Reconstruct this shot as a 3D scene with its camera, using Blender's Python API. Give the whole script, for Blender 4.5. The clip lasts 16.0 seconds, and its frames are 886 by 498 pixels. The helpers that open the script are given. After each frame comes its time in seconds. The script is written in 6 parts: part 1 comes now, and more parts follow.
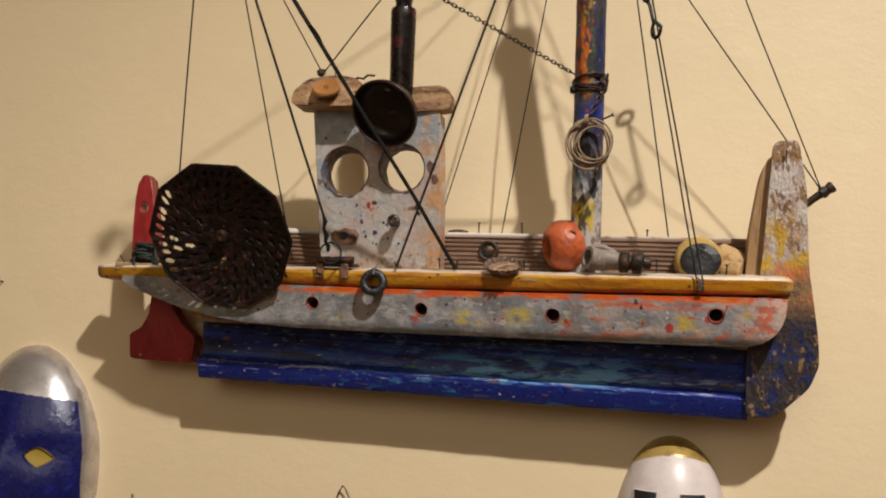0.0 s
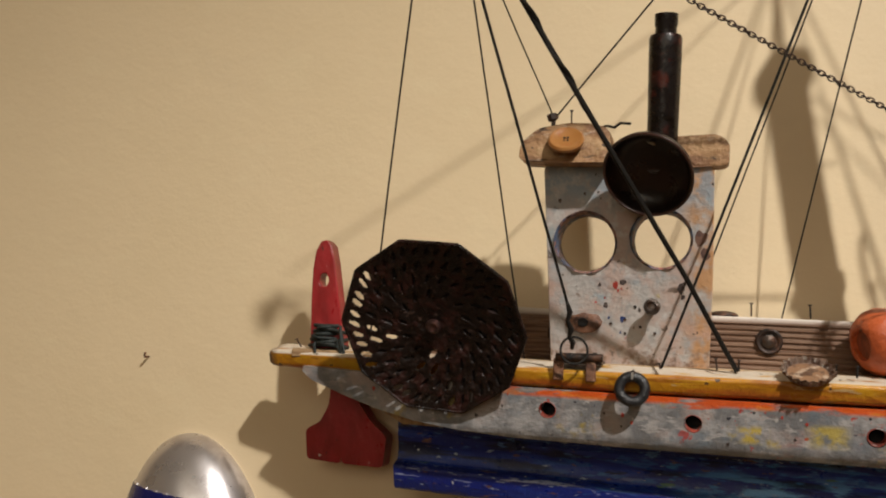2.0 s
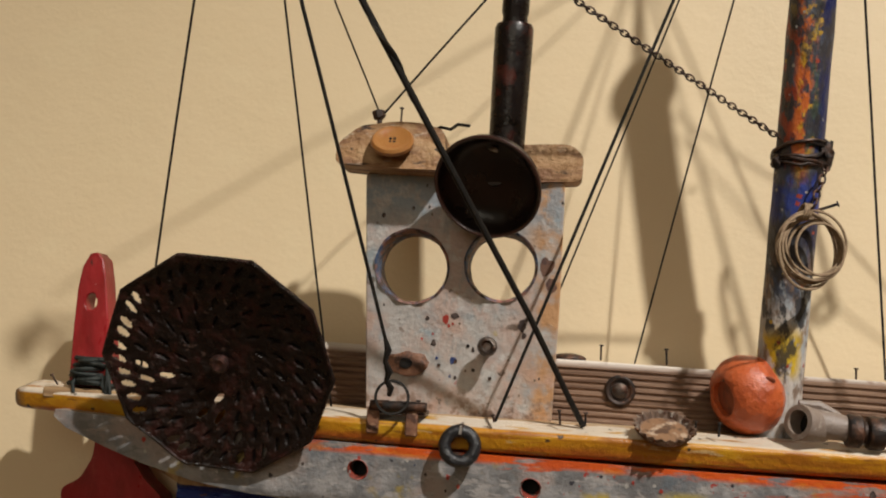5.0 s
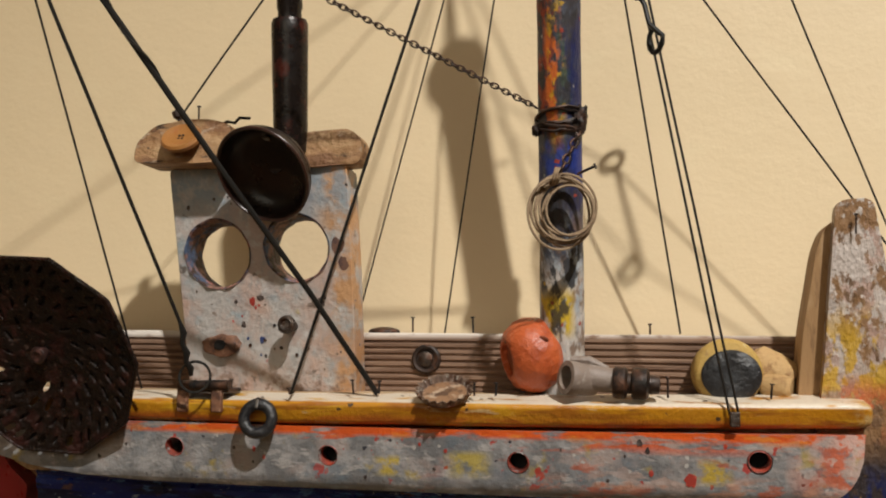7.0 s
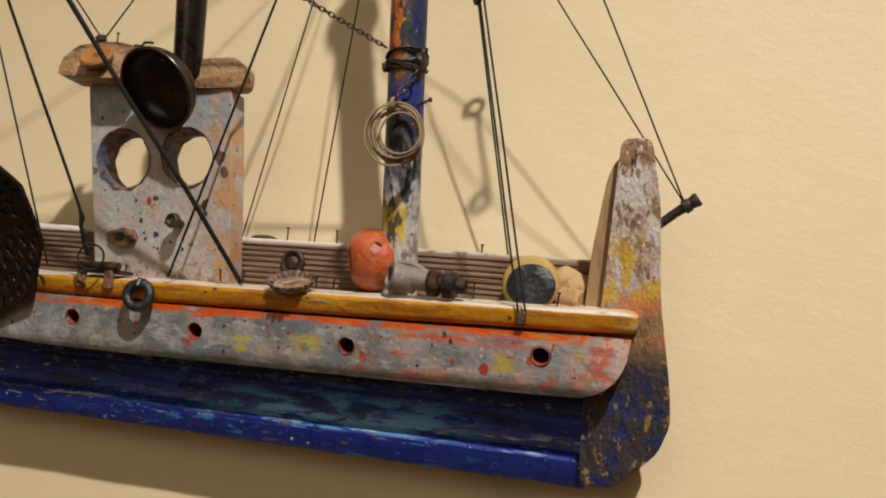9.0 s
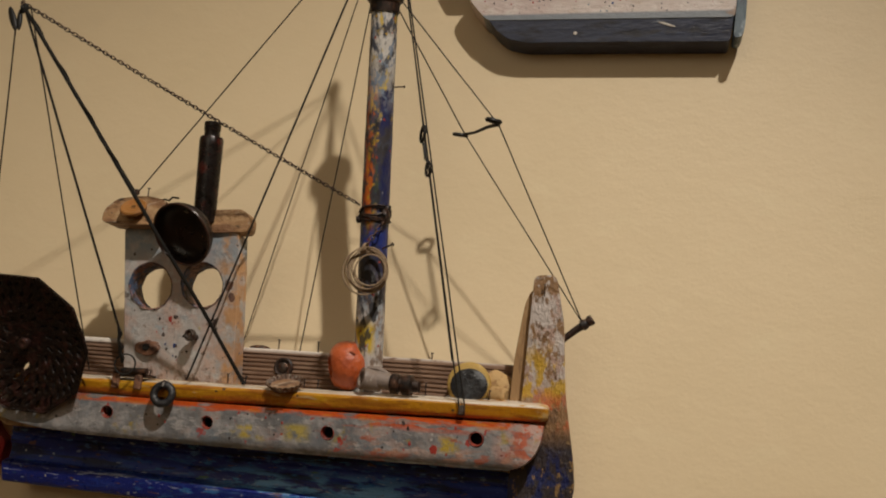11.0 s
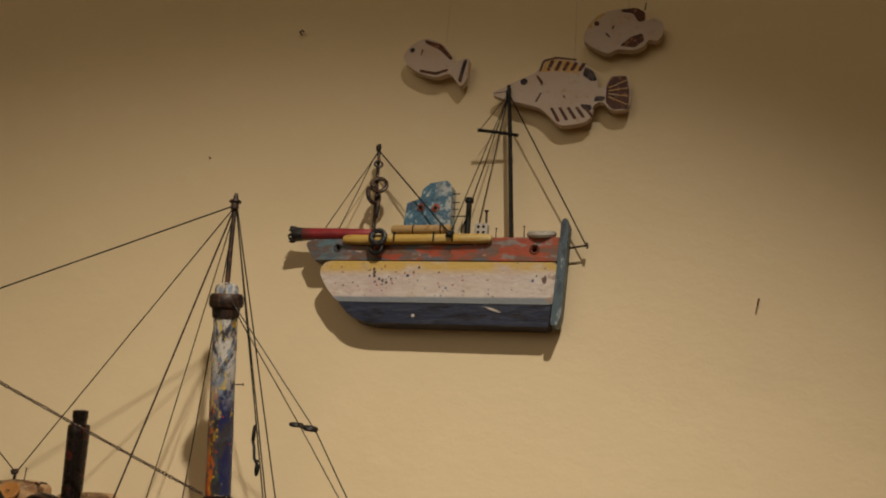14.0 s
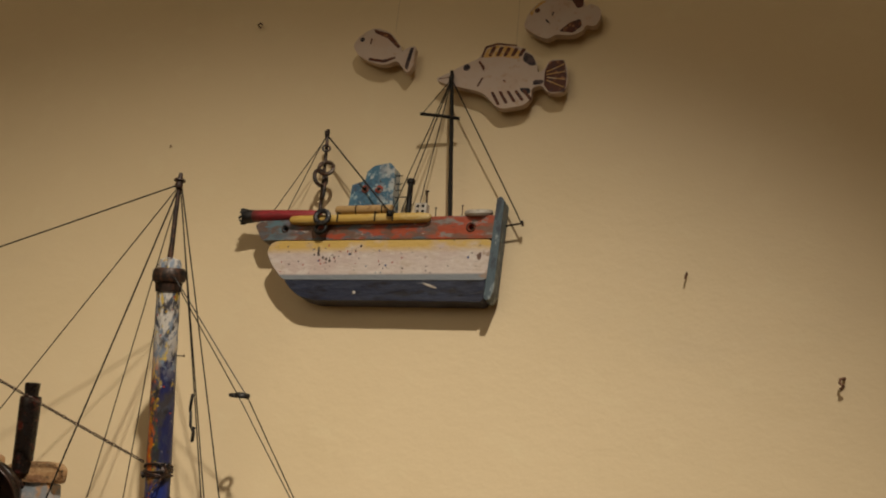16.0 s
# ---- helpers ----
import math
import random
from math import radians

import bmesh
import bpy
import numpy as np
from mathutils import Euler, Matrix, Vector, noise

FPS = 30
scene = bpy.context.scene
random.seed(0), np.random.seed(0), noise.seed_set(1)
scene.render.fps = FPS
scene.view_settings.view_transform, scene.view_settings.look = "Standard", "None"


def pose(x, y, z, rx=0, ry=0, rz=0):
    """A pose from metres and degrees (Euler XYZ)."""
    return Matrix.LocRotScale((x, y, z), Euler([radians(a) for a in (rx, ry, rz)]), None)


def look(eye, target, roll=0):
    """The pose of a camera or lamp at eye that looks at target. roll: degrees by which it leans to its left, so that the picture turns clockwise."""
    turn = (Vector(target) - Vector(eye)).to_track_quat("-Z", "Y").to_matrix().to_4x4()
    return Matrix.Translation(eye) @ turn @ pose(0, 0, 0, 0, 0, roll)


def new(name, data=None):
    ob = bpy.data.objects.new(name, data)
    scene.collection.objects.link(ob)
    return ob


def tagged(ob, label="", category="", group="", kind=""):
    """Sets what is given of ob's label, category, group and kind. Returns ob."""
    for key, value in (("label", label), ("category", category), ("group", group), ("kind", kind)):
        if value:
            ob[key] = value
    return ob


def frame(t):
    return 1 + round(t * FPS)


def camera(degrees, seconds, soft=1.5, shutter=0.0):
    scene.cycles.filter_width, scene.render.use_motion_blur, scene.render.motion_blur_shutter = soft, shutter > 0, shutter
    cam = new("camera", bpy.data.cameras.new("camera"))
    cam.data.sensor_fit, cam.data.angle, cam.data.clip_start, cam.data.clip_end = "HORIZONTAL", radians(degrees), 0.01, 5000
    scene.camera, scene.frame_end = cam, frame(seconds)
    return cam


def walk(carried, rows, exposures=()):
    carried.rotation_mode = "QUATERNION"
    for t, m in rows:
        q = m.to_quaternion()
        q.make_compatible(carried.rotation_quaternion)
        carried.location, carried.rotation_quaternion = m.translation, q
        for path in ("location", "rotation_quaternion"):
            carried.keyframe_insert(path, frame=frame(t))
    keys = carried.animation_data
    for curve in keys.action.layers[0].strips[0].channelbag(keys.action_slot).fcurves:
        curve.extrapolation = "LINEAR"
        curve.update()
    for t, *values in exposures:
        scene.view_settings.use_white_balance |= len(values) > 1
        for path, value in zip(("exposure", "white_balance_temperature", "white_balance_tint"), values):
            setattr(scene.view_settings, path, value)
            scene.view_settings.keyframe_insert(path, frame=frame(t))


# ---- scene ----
cam = camera(51.4, 16.0, soft=2.0)
PATH = [
    (0, (0.444, -0.724, -0.034), (-0.001, 1.212, 0.195), 2.5),
    (0.5, (0.427, -0.714, -0.004), (-0.004, 1.23, 0.179), 3.8),
    (1, (0.416, -0.7, 0.004), (-0.093, 1.225, 0.186), 4.2),
    (1.5, (0.38, -0.662, 0.023), (-0.251, 1.228, 0.196), 4.8),
    (2, (0.294, -0.622, 0.049), (-0.287, 1.285, 0.212), 2.3),
    (2.5, (0.228, -0.587, 0.055), (-0.267, 1.343, 0.218), 1.7),
    (3, (0.196, -0.56, 0.053), (-0.175, 1.399, 0.21), 2.7),
    (3.5, (0.189, -0.547, 0.052), (-0.109, 1.424, 0.212), 4.6),
    (4, (0.213, -0.532, 0.045), (-0.02, 1.443, 0.257), 5.6),
    (4.5, (0.252, -0.523, 0.05), (0.02, 1.449, 0.293), 4.6),
    (4.7, (0.269, -0.521, 0.054), (0.018, 1.448, 0.303), 4.2),
    (6.8, (0.419, -0.525, 0.053), (0.03, 1.423, 0.289), 0.7),
    (7, (0.433, -0.522, 0.047), (0.023, 1.421, 0.283), 0.3),
    (7.5, (0.456, -0.515, 0.026), (0.009, 1.419, 0.266), 2.6),
    (8, (0.488, -0.526, 0.01), (-0.011, 1.396, 0.245), 5.3),
    (8.5, (0.524, -0.545, 0.004), (0.007, 1.373, 0.239), 6.5),
    (8.7, (0.539, -0.553, 0.0), (0.016, 1.364, 0.227), 5.5),
    (10.8, (0.602, -0.713, -0.029), (0.134, 1.181, 0.414), 5.1),
    (11, (0.596, -0.732, -0.016), (0.179, 1.172, 0.431), 4.6),
    (11.5, (0.587, -0.768, 0.006), (0.294, 1.152, 0.484), 4.6),
    (12, (0.605, -0.799, 0.049), (0.37, 1.129, 0.522), 3.5),
    (12.5, (0.687, -0.818, 0.093), (0.401, 1.102, 0.575), 3.9),
    (13, (0.732, -0.815, 0.126), (0.351, 1.076, 0.655), 4.2),
    (13.5, (0.755, -0.817, 0.149), (0.291, 1.05, 0.693), 3.6),
    (14, (0.782, -0.805, 0.156), (0.262, 1.038, 0.733), 4.3),
    (14.5, (0.81, -0.793, 0.151), (0.258, 1.029, 0.764), 4.2),
    (15, (0.831, -0.785, 0.145), (0.274, 1.03, 0.776), 4.7),
    (15.5, (0.845, -0.785, 0.136), (0.302, 1.03, 0.778), 5.3),
    (16, (0.867, -0.792, 0.117), (0.287, 1.02, 0.735), 4.8),
]
EXPOSURES = [(0.0, -0.06, 6450, 11), (3.0, -0.10, 6430, 10.5), (8.7, -0.08, 6350, 9), (10.8, -0.60, 6700, 11), (12.0, -0.76, 7050, 11.5), (13.5, -0.70, 7350, 10.5), (14.5, -0.60, 7300, 10), (16.0, -0.57, 7250, 10)]
walk(cam, [(t, look(e, g, r)) for t, e, g, r in PATH], EXPOSURES)


# ---- light ----
world = bpy.data.worlds.new("room_dark")
scene.world = world
world.use_nodes = True
world.node_tree.nodes["Background"].inputs[0].default_value = (1.0, 0.9, 0.75, 1)
world.node_tree.nodes["Background"].inputs[1].default_value = 0.02

LAMP_AT, LAMP_AIM = (1.01, -1.13, 1.285), (0.124, -0.752, -1.17)
spot = bpy.data.lights.new("spot", "SPOT")
spot.energy, spot.color, spot.shadow_soft_size = 168.0, (1.0, 0.95, 0.87), 0.027
spot.spot_size, spot.spot_blend = radians(99.5), 0.67
new("spot", spot).matrix_world = look(LAMP_AT, LAMP_AIM)
# soft fill lamp without a fixture, added unseen to lift the shadows
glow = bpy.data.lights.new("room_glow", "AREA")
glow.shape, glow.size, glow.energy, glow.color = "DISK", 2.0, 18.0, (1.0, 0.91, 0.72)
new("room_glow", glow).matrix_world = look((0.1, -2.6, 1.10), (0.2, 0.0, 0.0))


# ---- materials ----
def rgb(c):
    return (*c, 1.0)


class Mat:
    """A node material on metre coordinates, built up in coats."""

    def __init__(self, name, base, rough=0.6, metal=0.0, stretch=(1, 1, 1), turn=(0, 0, 0)):
        self.m = bpy.data.materials.new(name)
        self.m.use_nodes = True
        self.t = self.m.node_tree
        self.b = self.t.nodes["Principled BSDF"]
        self.b.inputs["Roughness"].default_value = rough
        self.b.inputs["Metallic"].default_value = metal
        tc = self.t.nodes.new("ShaderNodeTexCoord")
        mp = self.t.nodes.new("ShaderNodeMapping")
        mp.inputs["Scale"].default_value = stretch
        mp.inputs["Rotation"].default_value = [radians(a) for a in turn]
        self.t.links.new(tc.outputs["Object"], mp.inputs[0])
        self.co, self.raw = mp.outputs[0], tc.outputs["Object"]
        c = self.t.nodes.new("ShaderNodeRGB")
        c.outputs[0].default_value = rgb(base)
        self.col = c.outputs[0]
        self.t.links.new(self.col, self.b.inputs["Base Color"])
        self.normal = None
        self.seed = 0

    def stretched(self, stretch):
        mp = self.t.nodes.new("ShaderNodeMapping")
        mp.inputs["Scale"].default_value = stretch
        self.t.links.new(self.raw, mp.inputs[0])
        return mp.outputs[0]

    def noise(self, scale, detail=4, rough=0.6, raw=False, seed=None, stretch=None):
        n = self.t.nodes.new("ShaderNodeTexNoise")
        n.noise_dimensions = "4D"
        self.seed += 1
        n.inputs["W"].default_value = self.seed * 3.7 + len(self.m.name) if seed is None else seed
        n.inputs["Scale"].default_value = scale
        n.inputs["Detail"].default_value = detail
        n.inputs["Roughness"].default_value = rough
        self.t.links.new(self.stretched(stretch) if stretch else self.raw if raw else self.co, n.inputs["Vector"])
        return n.outputs[0]

    def ramp(self, v, lo, hi, top=1.0):
        r = self.t.nodes.new("ShaderNodeMapRange")
        for i, x in ((1, lo), (2, hi), (3, 0.0), (4, top)):
            r.inputs[i].default_value = x
        self.t.links.new(v, r.inputs[0])
        return r.outputs[0]

    def mul(self, a, b):
        n = self.t.nodes.new("ShaderNodeMath")
        n.operation = "MULTIPLY"
        self.t.links.new(a, n.inputs[0])
        self.t.links.new(b, n.inputs[1])
        return n.outputs[0]

    def axis(self, k):
        s = self.t.nodes.new("ShaderNodeSeparateXYZ")
        self.t.links.new(self.raw, s.inputs[0])
        return s.outputs["XYZ".index(k)]

    def coat(self, color, fac):
        m = self.t.nodes.new("ShaderNodeMix")
        m.data_type = "RGBA"
        self.t.links.new(fac, m.inputs[0])
        self.t.links.new(self.col, m.inputs[6])
        m.inputs[7].default_value = rgb(color)
        self.col = m.outputs[2]
        self.t.links.new(self.col, self.b.inputs["Base Color"])
        return self

    def patch(self, color, scale, lo, hi, top=1.0, detail=4, raw=False, band=None, stretch=None):
        """A coat where noise is over lo; band=(axis, start, full, full, end) keeps it to a stretch of the thing."""
        f = self.ramp(self.noise(scale, detail, raw=raw, stretch=stretch), lo, hi, top)
        if band:
            for k, a, b, c, d in band if isinstance(band, list) else [band]:
                v = self.axis(k)
                f = self.mul(f, self.mul(self.ramp(v, a, b), self.ramp(v, d, c)))
        return self.coat(color, f)

    def spots(self, color, scale, size, share, band=None, top=0.95):
        """Drops of paint: a share of scattered cells carries one ragged dot each."""
        v = self.t.nodes.new("ShaderNodeTexVoronoi")
        self.seed += 1
        v.inputs["Scale"].default_value = scale
        add = self.t.nodes.new("ShaderNodeVectorMath")
        add.operation = "MULTIPLY_ADD"
        ns = self.t.nodes.new("ShaderNodeTexNoise")
        ns.inputs["Scale"].default_value = scale * 2.5
        self.t.links.new(self.raw, ns.inputs["Vector"])
        self.t.links.new(ns.outputs[1], add.inputs[0])
        add.inputs[1].default_value = (0.5 / scale,) * 3
        shift = self.t.nodes.new("ShaderNodeVectorMath")
        self.t.links.new(self.raw, shift.inputs[0])
        shift.inputs[1].default_value = (self.seed * 0.37, self.seed * 0.53, self.seed * 0.29)
        self.t.links.new(shift.outputs[0], add.inputs[2])
        self.t.links.new(add.outputs[0], v.inputs["Vector"])
        sep = self.t.nodes.new("ShaderNodeSeparateColor")
        self.t.links.new(v.outputs["Color"], sep.inputs[0])
        f = self.mul(self.ramp(v.outputs["Distance"], size * 1.35, size, top), self.ramp(sep.outputs[0], share, share - 0.001))
        if band:
            for k, a, b, c, d in band if isinstance(band, list) else [band]:
                x = self.axis(k)
                f = self.mul(f, self.mul(self.ramp(x, a, b), self.ramp(x, d, c)))
        return self.coat(color, f)

    def bump(self, scale, height, detail=5, raw=False, strength=1.0):
        b = self.t.nodes.new("ShaderNodeBump")
        b.inputs["Distance"].default_value = height
        b.inputs["Strength"].default_value = strength
        self.t.links.new(self.noise(scale, detail, raw=raw), b.inputs["Height"])
        if self.normal:
            self.t.links.new(self.normal, b.inputs["Normal"])
        self.normal = b.outputs[0]
        self.t.links.new(self.normal, self.b.inputs["Normal"])
        return self

    def gloss(self, level):
        self.b.inputs["Specular IOR Level"].default_value = level
        return self

    def uneven(self, scale, lo, hi):
        f = self.t.nodes.new("ShaderNodeMapRange")
        for i, x in ((1, 0.3), (2, 0.7), (3, lo), (4, hi)):
            f.inputs[i].default_value = x
        self.t.links.new(self.noise(scale), f.inputs[0])
        self.t.links.new(f.outputs[0], self.b.inputs["Roughness"])
        return self


WHITE, GREY, ORANGE, YELLOW, BLUE, WOOD, DARK = (0.62, 0.58, 0.55), (0.33, 0.36, 0.38), (0.62, 0.13, 0.03), (0.62, 0.36, 0.02), (0.015, 0.03, 0.16), (0.36, 0.2, 0.09), (0.02, 0.014, 0.011)

wall_paint = (Mat("wall_paint", (0.72, 0.575, 0.37), 0.55, stretch=(0.7, 1, 1), turn=(0, 55, 0)).patch((0.69, 0.55, 0.345), 9, 0.45, 0.7, 0.7).patch((0.75, 0.63, 0.41), 30, 0.55, 0.75, 0.5)
              .patch((0.62, 0.50, 0.34), 5, 0.62, 0.75, 0.4)
              .bump(18, 0.0007, 2, raw=True).bump(90, 0.00036, 7).bump(320, 0.00014, 3, raw=True)).m
room_paint = Mat("room_paint", (0.66, 0.55, 0.36), 0.7).patch((0.6, 0.5, 0.33), 4, 0.4, 0.7).bump(80, 0.001).m
floor_wood = Mat("floor_wood", (0.22, 0.13, 0.07), 0.45, stretch=(1, 8, 1)).patch((0.14, 0.08, 0.04), 6, 0.45, 0.65).bump(40, 0.0005).m
ceiling_white = Mat("ceiling_white", (0.75, 0.72, 0.66), 0.8).patch((0.7, 0.66, 0.6), 3, 0.4, 0.7).bump(120, 0.0006).m

streak = (0.22, 1, 1)
strip_paint = (Mat("strip_paint", (0.155, 0.155, 0.16), 0.5)
               .patch((0.31, 0.30, 0.30), 55, 0.44, 0.60, detail=7).patch((0.12, 0.15, 0.18), 48, 0.50, 0.64, 0.8, detail=7).patch((0.36, 0.28, 0.25), 42, 0.52, 0.64, 0.7, detail=7)
               .patch((0.36, 0.34, 0.33), 240, 0.56, 0.62, 0.8, stretch=(0.35, 1, 1)).patch((0.13, 0.135, 0.14), 210, 0.61, 0.67, 0.6, stretch=(0.4, 1, 1))
               .patch((0.36, 0.095, 0.05), 80, 0.56, 0.61, 0.85, stretch=(0.45, 1, 1), band=("X", 0.30, 0.40, 0.6, 0.61))
               .patch((0.40, 0.29, 0.25), 95, 0.53, 0.58, 0.85, stretch=(0.5, 1, 1), band=("X", 0.36, 0.46, 0.6, 0.61))
               .patch((0.36, 0.27, 0.06), 62, 0.60, 0.68, 0.75, detail=6).patch((0.36, 0.03, 0.02), 85, 0.62, 0.645, 0.9, band=("X", 0.25, 0.28, 0.6, 0.61))
               .spots((0.02, 0.02, 0.03), 150, 0.13, 0.09).spots((0.03, 0.04, 0.09), 180, 0.14, 0.04).spots((0.34, 0.03, 0.02), 160, 0.15, 0.08).spots((0.42, 0.40, 0.38), 230, 0.18, 0.08)
               .patch((0.62, 0.095, 0.014), 190, 0.40, 0.48, stretch=streak, band=[("Z", 0.0078, 0.0100, 0.03, 0.04), ("X", 0.14, 0.19, 0.6, 0.7)])
               .patch((0.56, 0.085, 0.015), 120, 0.55, 0.60, 0.85, stretch=streak, band=[("Z", 0.002, 0.0065, 0.03, 0.04), ("X", 0.22, 0.26, 0.6, 0.7)])
               .patch((0.62, 0.2, 0.03), 150, 0.56, 0.62, 0.8, stretch=streak, band=[("Z", 0.0070, 0.0098, 0.03, 0.04), ("X", 0.14, 0.19, 0.6, 0.7)])
               .patch((0.28, 0.24, 0.22), 160, 0.56, 0.61, 0.9, stretch=streak, band=("Z", 0.0070, 0.0098, 0.03, 0.04))
               .patch((0.48, 0.10, 0.04), 100, 0.47, 0.54, 0.85, stretch=(0.5, 1, 0.8), band=("X", 0.497, 0.518, 0.56, 0.57))
               .patch((0.46, 0.34, 0.30), 150, 0.5, 0.55, 0.8, band=("X", 0.497, 0.518, 0.56, 0.57))
               .patch((0.13, 0.12, 0.115), 130, 0.42, 0.56, 0.85, stretch=(0.4, 1, 1), band=("Z", -0.04, -0.03, -0.016, -0.010))
               .patch((0.40, 0.20, 0.13), 130, 0.50, 0.58, 0.75, stretch=(0.35, 1, 1), band=[("Z", -0.018, -0.015, -0.010, -0.006), ("X", 0.36, 0.42, 0.56, 0.57)])
               .patch((0.44, 0.32, 0.04), 115, 0.44, 0.54, 0.9, band=[("X", 0.302, 0.308, 0.316, 0.322), ("Z", -0.012, -0.009, -0.003, 0.0)])
               .patch((0.42, 0.32, 0.06), 105, 0.40, 0.54, 0.85, band=[("X", 0.338, 0.345, 0.356, 0.364), ("Z", -0.012, -0.008, 0.0, 0.003)])
               .patch((0.46, 0.32, 0.03), 115, 0.42, 0.54, 0.9, band=[("X", 0.455, 0.462, 0.470, 0.476), ("Z", -0.012, -0.008, -0.003, 0.002)])
               .bump(330, 0.0006, 5).bump(70, 0.0011)).uneven(150, 0.28, 0.6).m
rail_paint = (Mat("rail_paint", (0.44, 0.19, 0.008), 0.35).patch((0.50, 0.27, 0.015), 120, 0.5, 0.62, stretch=streak)
              .patch((0.30, 0.105, 0.008), 170, 0.52, 0.60, stretch=(0.1, 1, 1)).patch((0.17, 0.06, 0.012), 220, 0.60, 0.66, 0.85, stretch=(0.12, 1, 1)).patch((0.50, 0.36, 0.18), 260, 0.62, 0.67, 0.7, stretch=streak)
              .patch((0.60, 0.52, 0.42), 190, 0.36, 0.46, stretch=streak, band=("Z", 0.0250, 0.0256, 0.05, 0.06))
              .patch((0.36, 0.08, 0.012), 140, 0.42, 0.55, 0.85, stretch=streak, band=("Z", 0.0, 0.005, 0.0170, 0.0200))
              .patch((0.46, 0.30, 0.12), 160, 0.40, 0.52, 0.9, band=("X", 0.526, 0.532, 0.58, 0.6)).patch((0.12, 0.06, 0.03), 160, 0.36, 0.5, 0.9, band=("X", -0.1, -0.05, 0.003, 0.009))
              .spots((0.05, 0.03, 0.02), 170, 0.18, 0.12).bump(300, 0.0007).bump(90, 0.0006)).uneven(100, 0.25, 0.5).m
keel_paint = (Mat("keel_paint", (0.011, 0.022, 0.17), 0.3).gloss(0.4).patch((0.016, 0.045, 0.28), 110, 0.50, 0.62, stretch=(0.1, 1, 1))
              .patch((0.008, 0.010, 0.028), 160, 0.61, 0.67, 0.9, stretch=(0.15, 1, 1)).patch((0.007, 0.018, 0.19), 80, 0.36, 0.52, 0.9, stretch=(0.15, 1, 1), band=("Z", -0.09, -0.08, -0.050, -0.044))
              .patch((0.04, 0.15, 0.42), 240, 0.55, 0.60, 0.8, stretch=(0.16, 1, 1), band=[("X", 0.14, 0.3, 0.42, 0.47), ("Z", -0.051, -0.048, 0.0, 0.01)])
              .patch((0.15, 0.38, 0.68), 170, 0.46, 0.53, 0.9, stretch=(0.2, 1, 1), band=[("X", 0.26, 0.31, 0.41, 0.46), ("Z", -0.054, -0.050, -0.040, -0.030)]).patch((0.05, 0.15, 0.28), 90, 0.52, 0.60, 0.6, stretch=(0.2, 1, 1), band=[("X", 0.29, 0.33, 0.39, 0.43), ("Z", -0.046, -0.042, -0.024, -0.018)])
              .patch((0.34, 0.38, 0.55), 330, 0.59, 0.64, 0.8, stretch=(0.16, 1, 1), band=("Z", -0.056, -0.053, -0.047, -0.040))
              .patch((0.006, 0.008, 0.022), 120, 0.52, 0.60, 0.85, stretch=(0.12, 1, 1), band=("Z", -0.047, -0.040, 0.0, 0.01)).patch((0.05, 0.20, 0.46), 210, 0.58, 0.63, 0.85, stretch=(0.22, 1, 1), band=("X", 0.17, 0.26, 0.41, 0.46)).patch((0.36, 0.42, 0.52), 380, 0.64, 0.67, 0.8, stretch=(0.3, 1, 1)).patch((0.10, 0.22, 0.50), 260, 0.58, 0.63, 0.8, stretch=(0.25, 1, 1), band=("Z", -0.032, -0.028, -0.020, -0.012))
              .patch((0.16, 0.08, 0.04), 230, 0.62, 0.66, 0.8, stretch=(0.3, 1, 1)).patch((0.08, 0.16, 0.05), 200, 0.66, 0.70, 0.8, stretch=streak)
              .spots((0.5, 0.5, 0.5), 190, 0.14, 0.05).bump(260, 0.0009).bump(420, 0.0006)).uneven(130, 0.22, 0.5).m
stem_paint = (Mat("stem_paint", (0.27, 0.15, 0.07), 0.6, stretch=(1, 1, 0.6)).patch((0.54, 0.47, 0.43), 75, 0.44, 0.49, detail=6, band=("Z", 0.025, 0.05, 0.2, 0.3))
              .patch((0.44, 0.30, 0.25), 90, 0.53, 0.57, 0.85, band=("Z", 0.03, 0.05, 0.2, 0.3)).patch((0.17, 0.095, 0.05), 120, 0.58, 0.605, 0.9)
              .patch((0.56, 0.51, 0.48), 330, 0.56, 0.59, 0.9, band=("Z", 0.045, 0.06, 0.2, 0.3)).patch((0.24, 0.14, 0.075), 150, 0.60, 0.62, 0.9)
              .patch((0.55, 0.33, 0.025), 110, 0.47, 0.53, 0.9, band=("Z", 0.026, 0.036, 0.056, 0.075))
              .patch((0.52, 0.12, 0.04), 120, 0.46, 0.53, 0.85, band=("Z", 0.008, 0.018, 0.030, 0.042))
              # near-black lower stem: dark paint and the hull's shade, both in the colour
              .patch((0.026, 0.022, 0.028), 80, 0.20, 0.36, 0.95, band=("Z", -0.2, -0.1, -0.002, 0.014))
              .patch((0.008, 0.017, 0.09), 120, 0.50, 0.56, 0.9, band=("Z", -0.2, -0.1, -0.012, 0.0))
              .patch((0.30, 0.18, 0.07), 190, 0.58, 0.62, 0.9, band=("Z", -0.2, -0.1, -0.0, 0.01)).bump(130, 0.0030, 7).bump(420, 0.0010)).uneven(100, 0.35, 0.7).m
bare_wood = (Mat("bare_wood", (0.34, 0.2, 0.09), 0.7, stretch=(1, 1, 0.12)).patch((0.2, 0.11, 0.05), 260, 0.5, 0.65).patch((0.45, 0.3, 0.16), 120, 0.52, 0.65).bump(260, 0.0006)).m
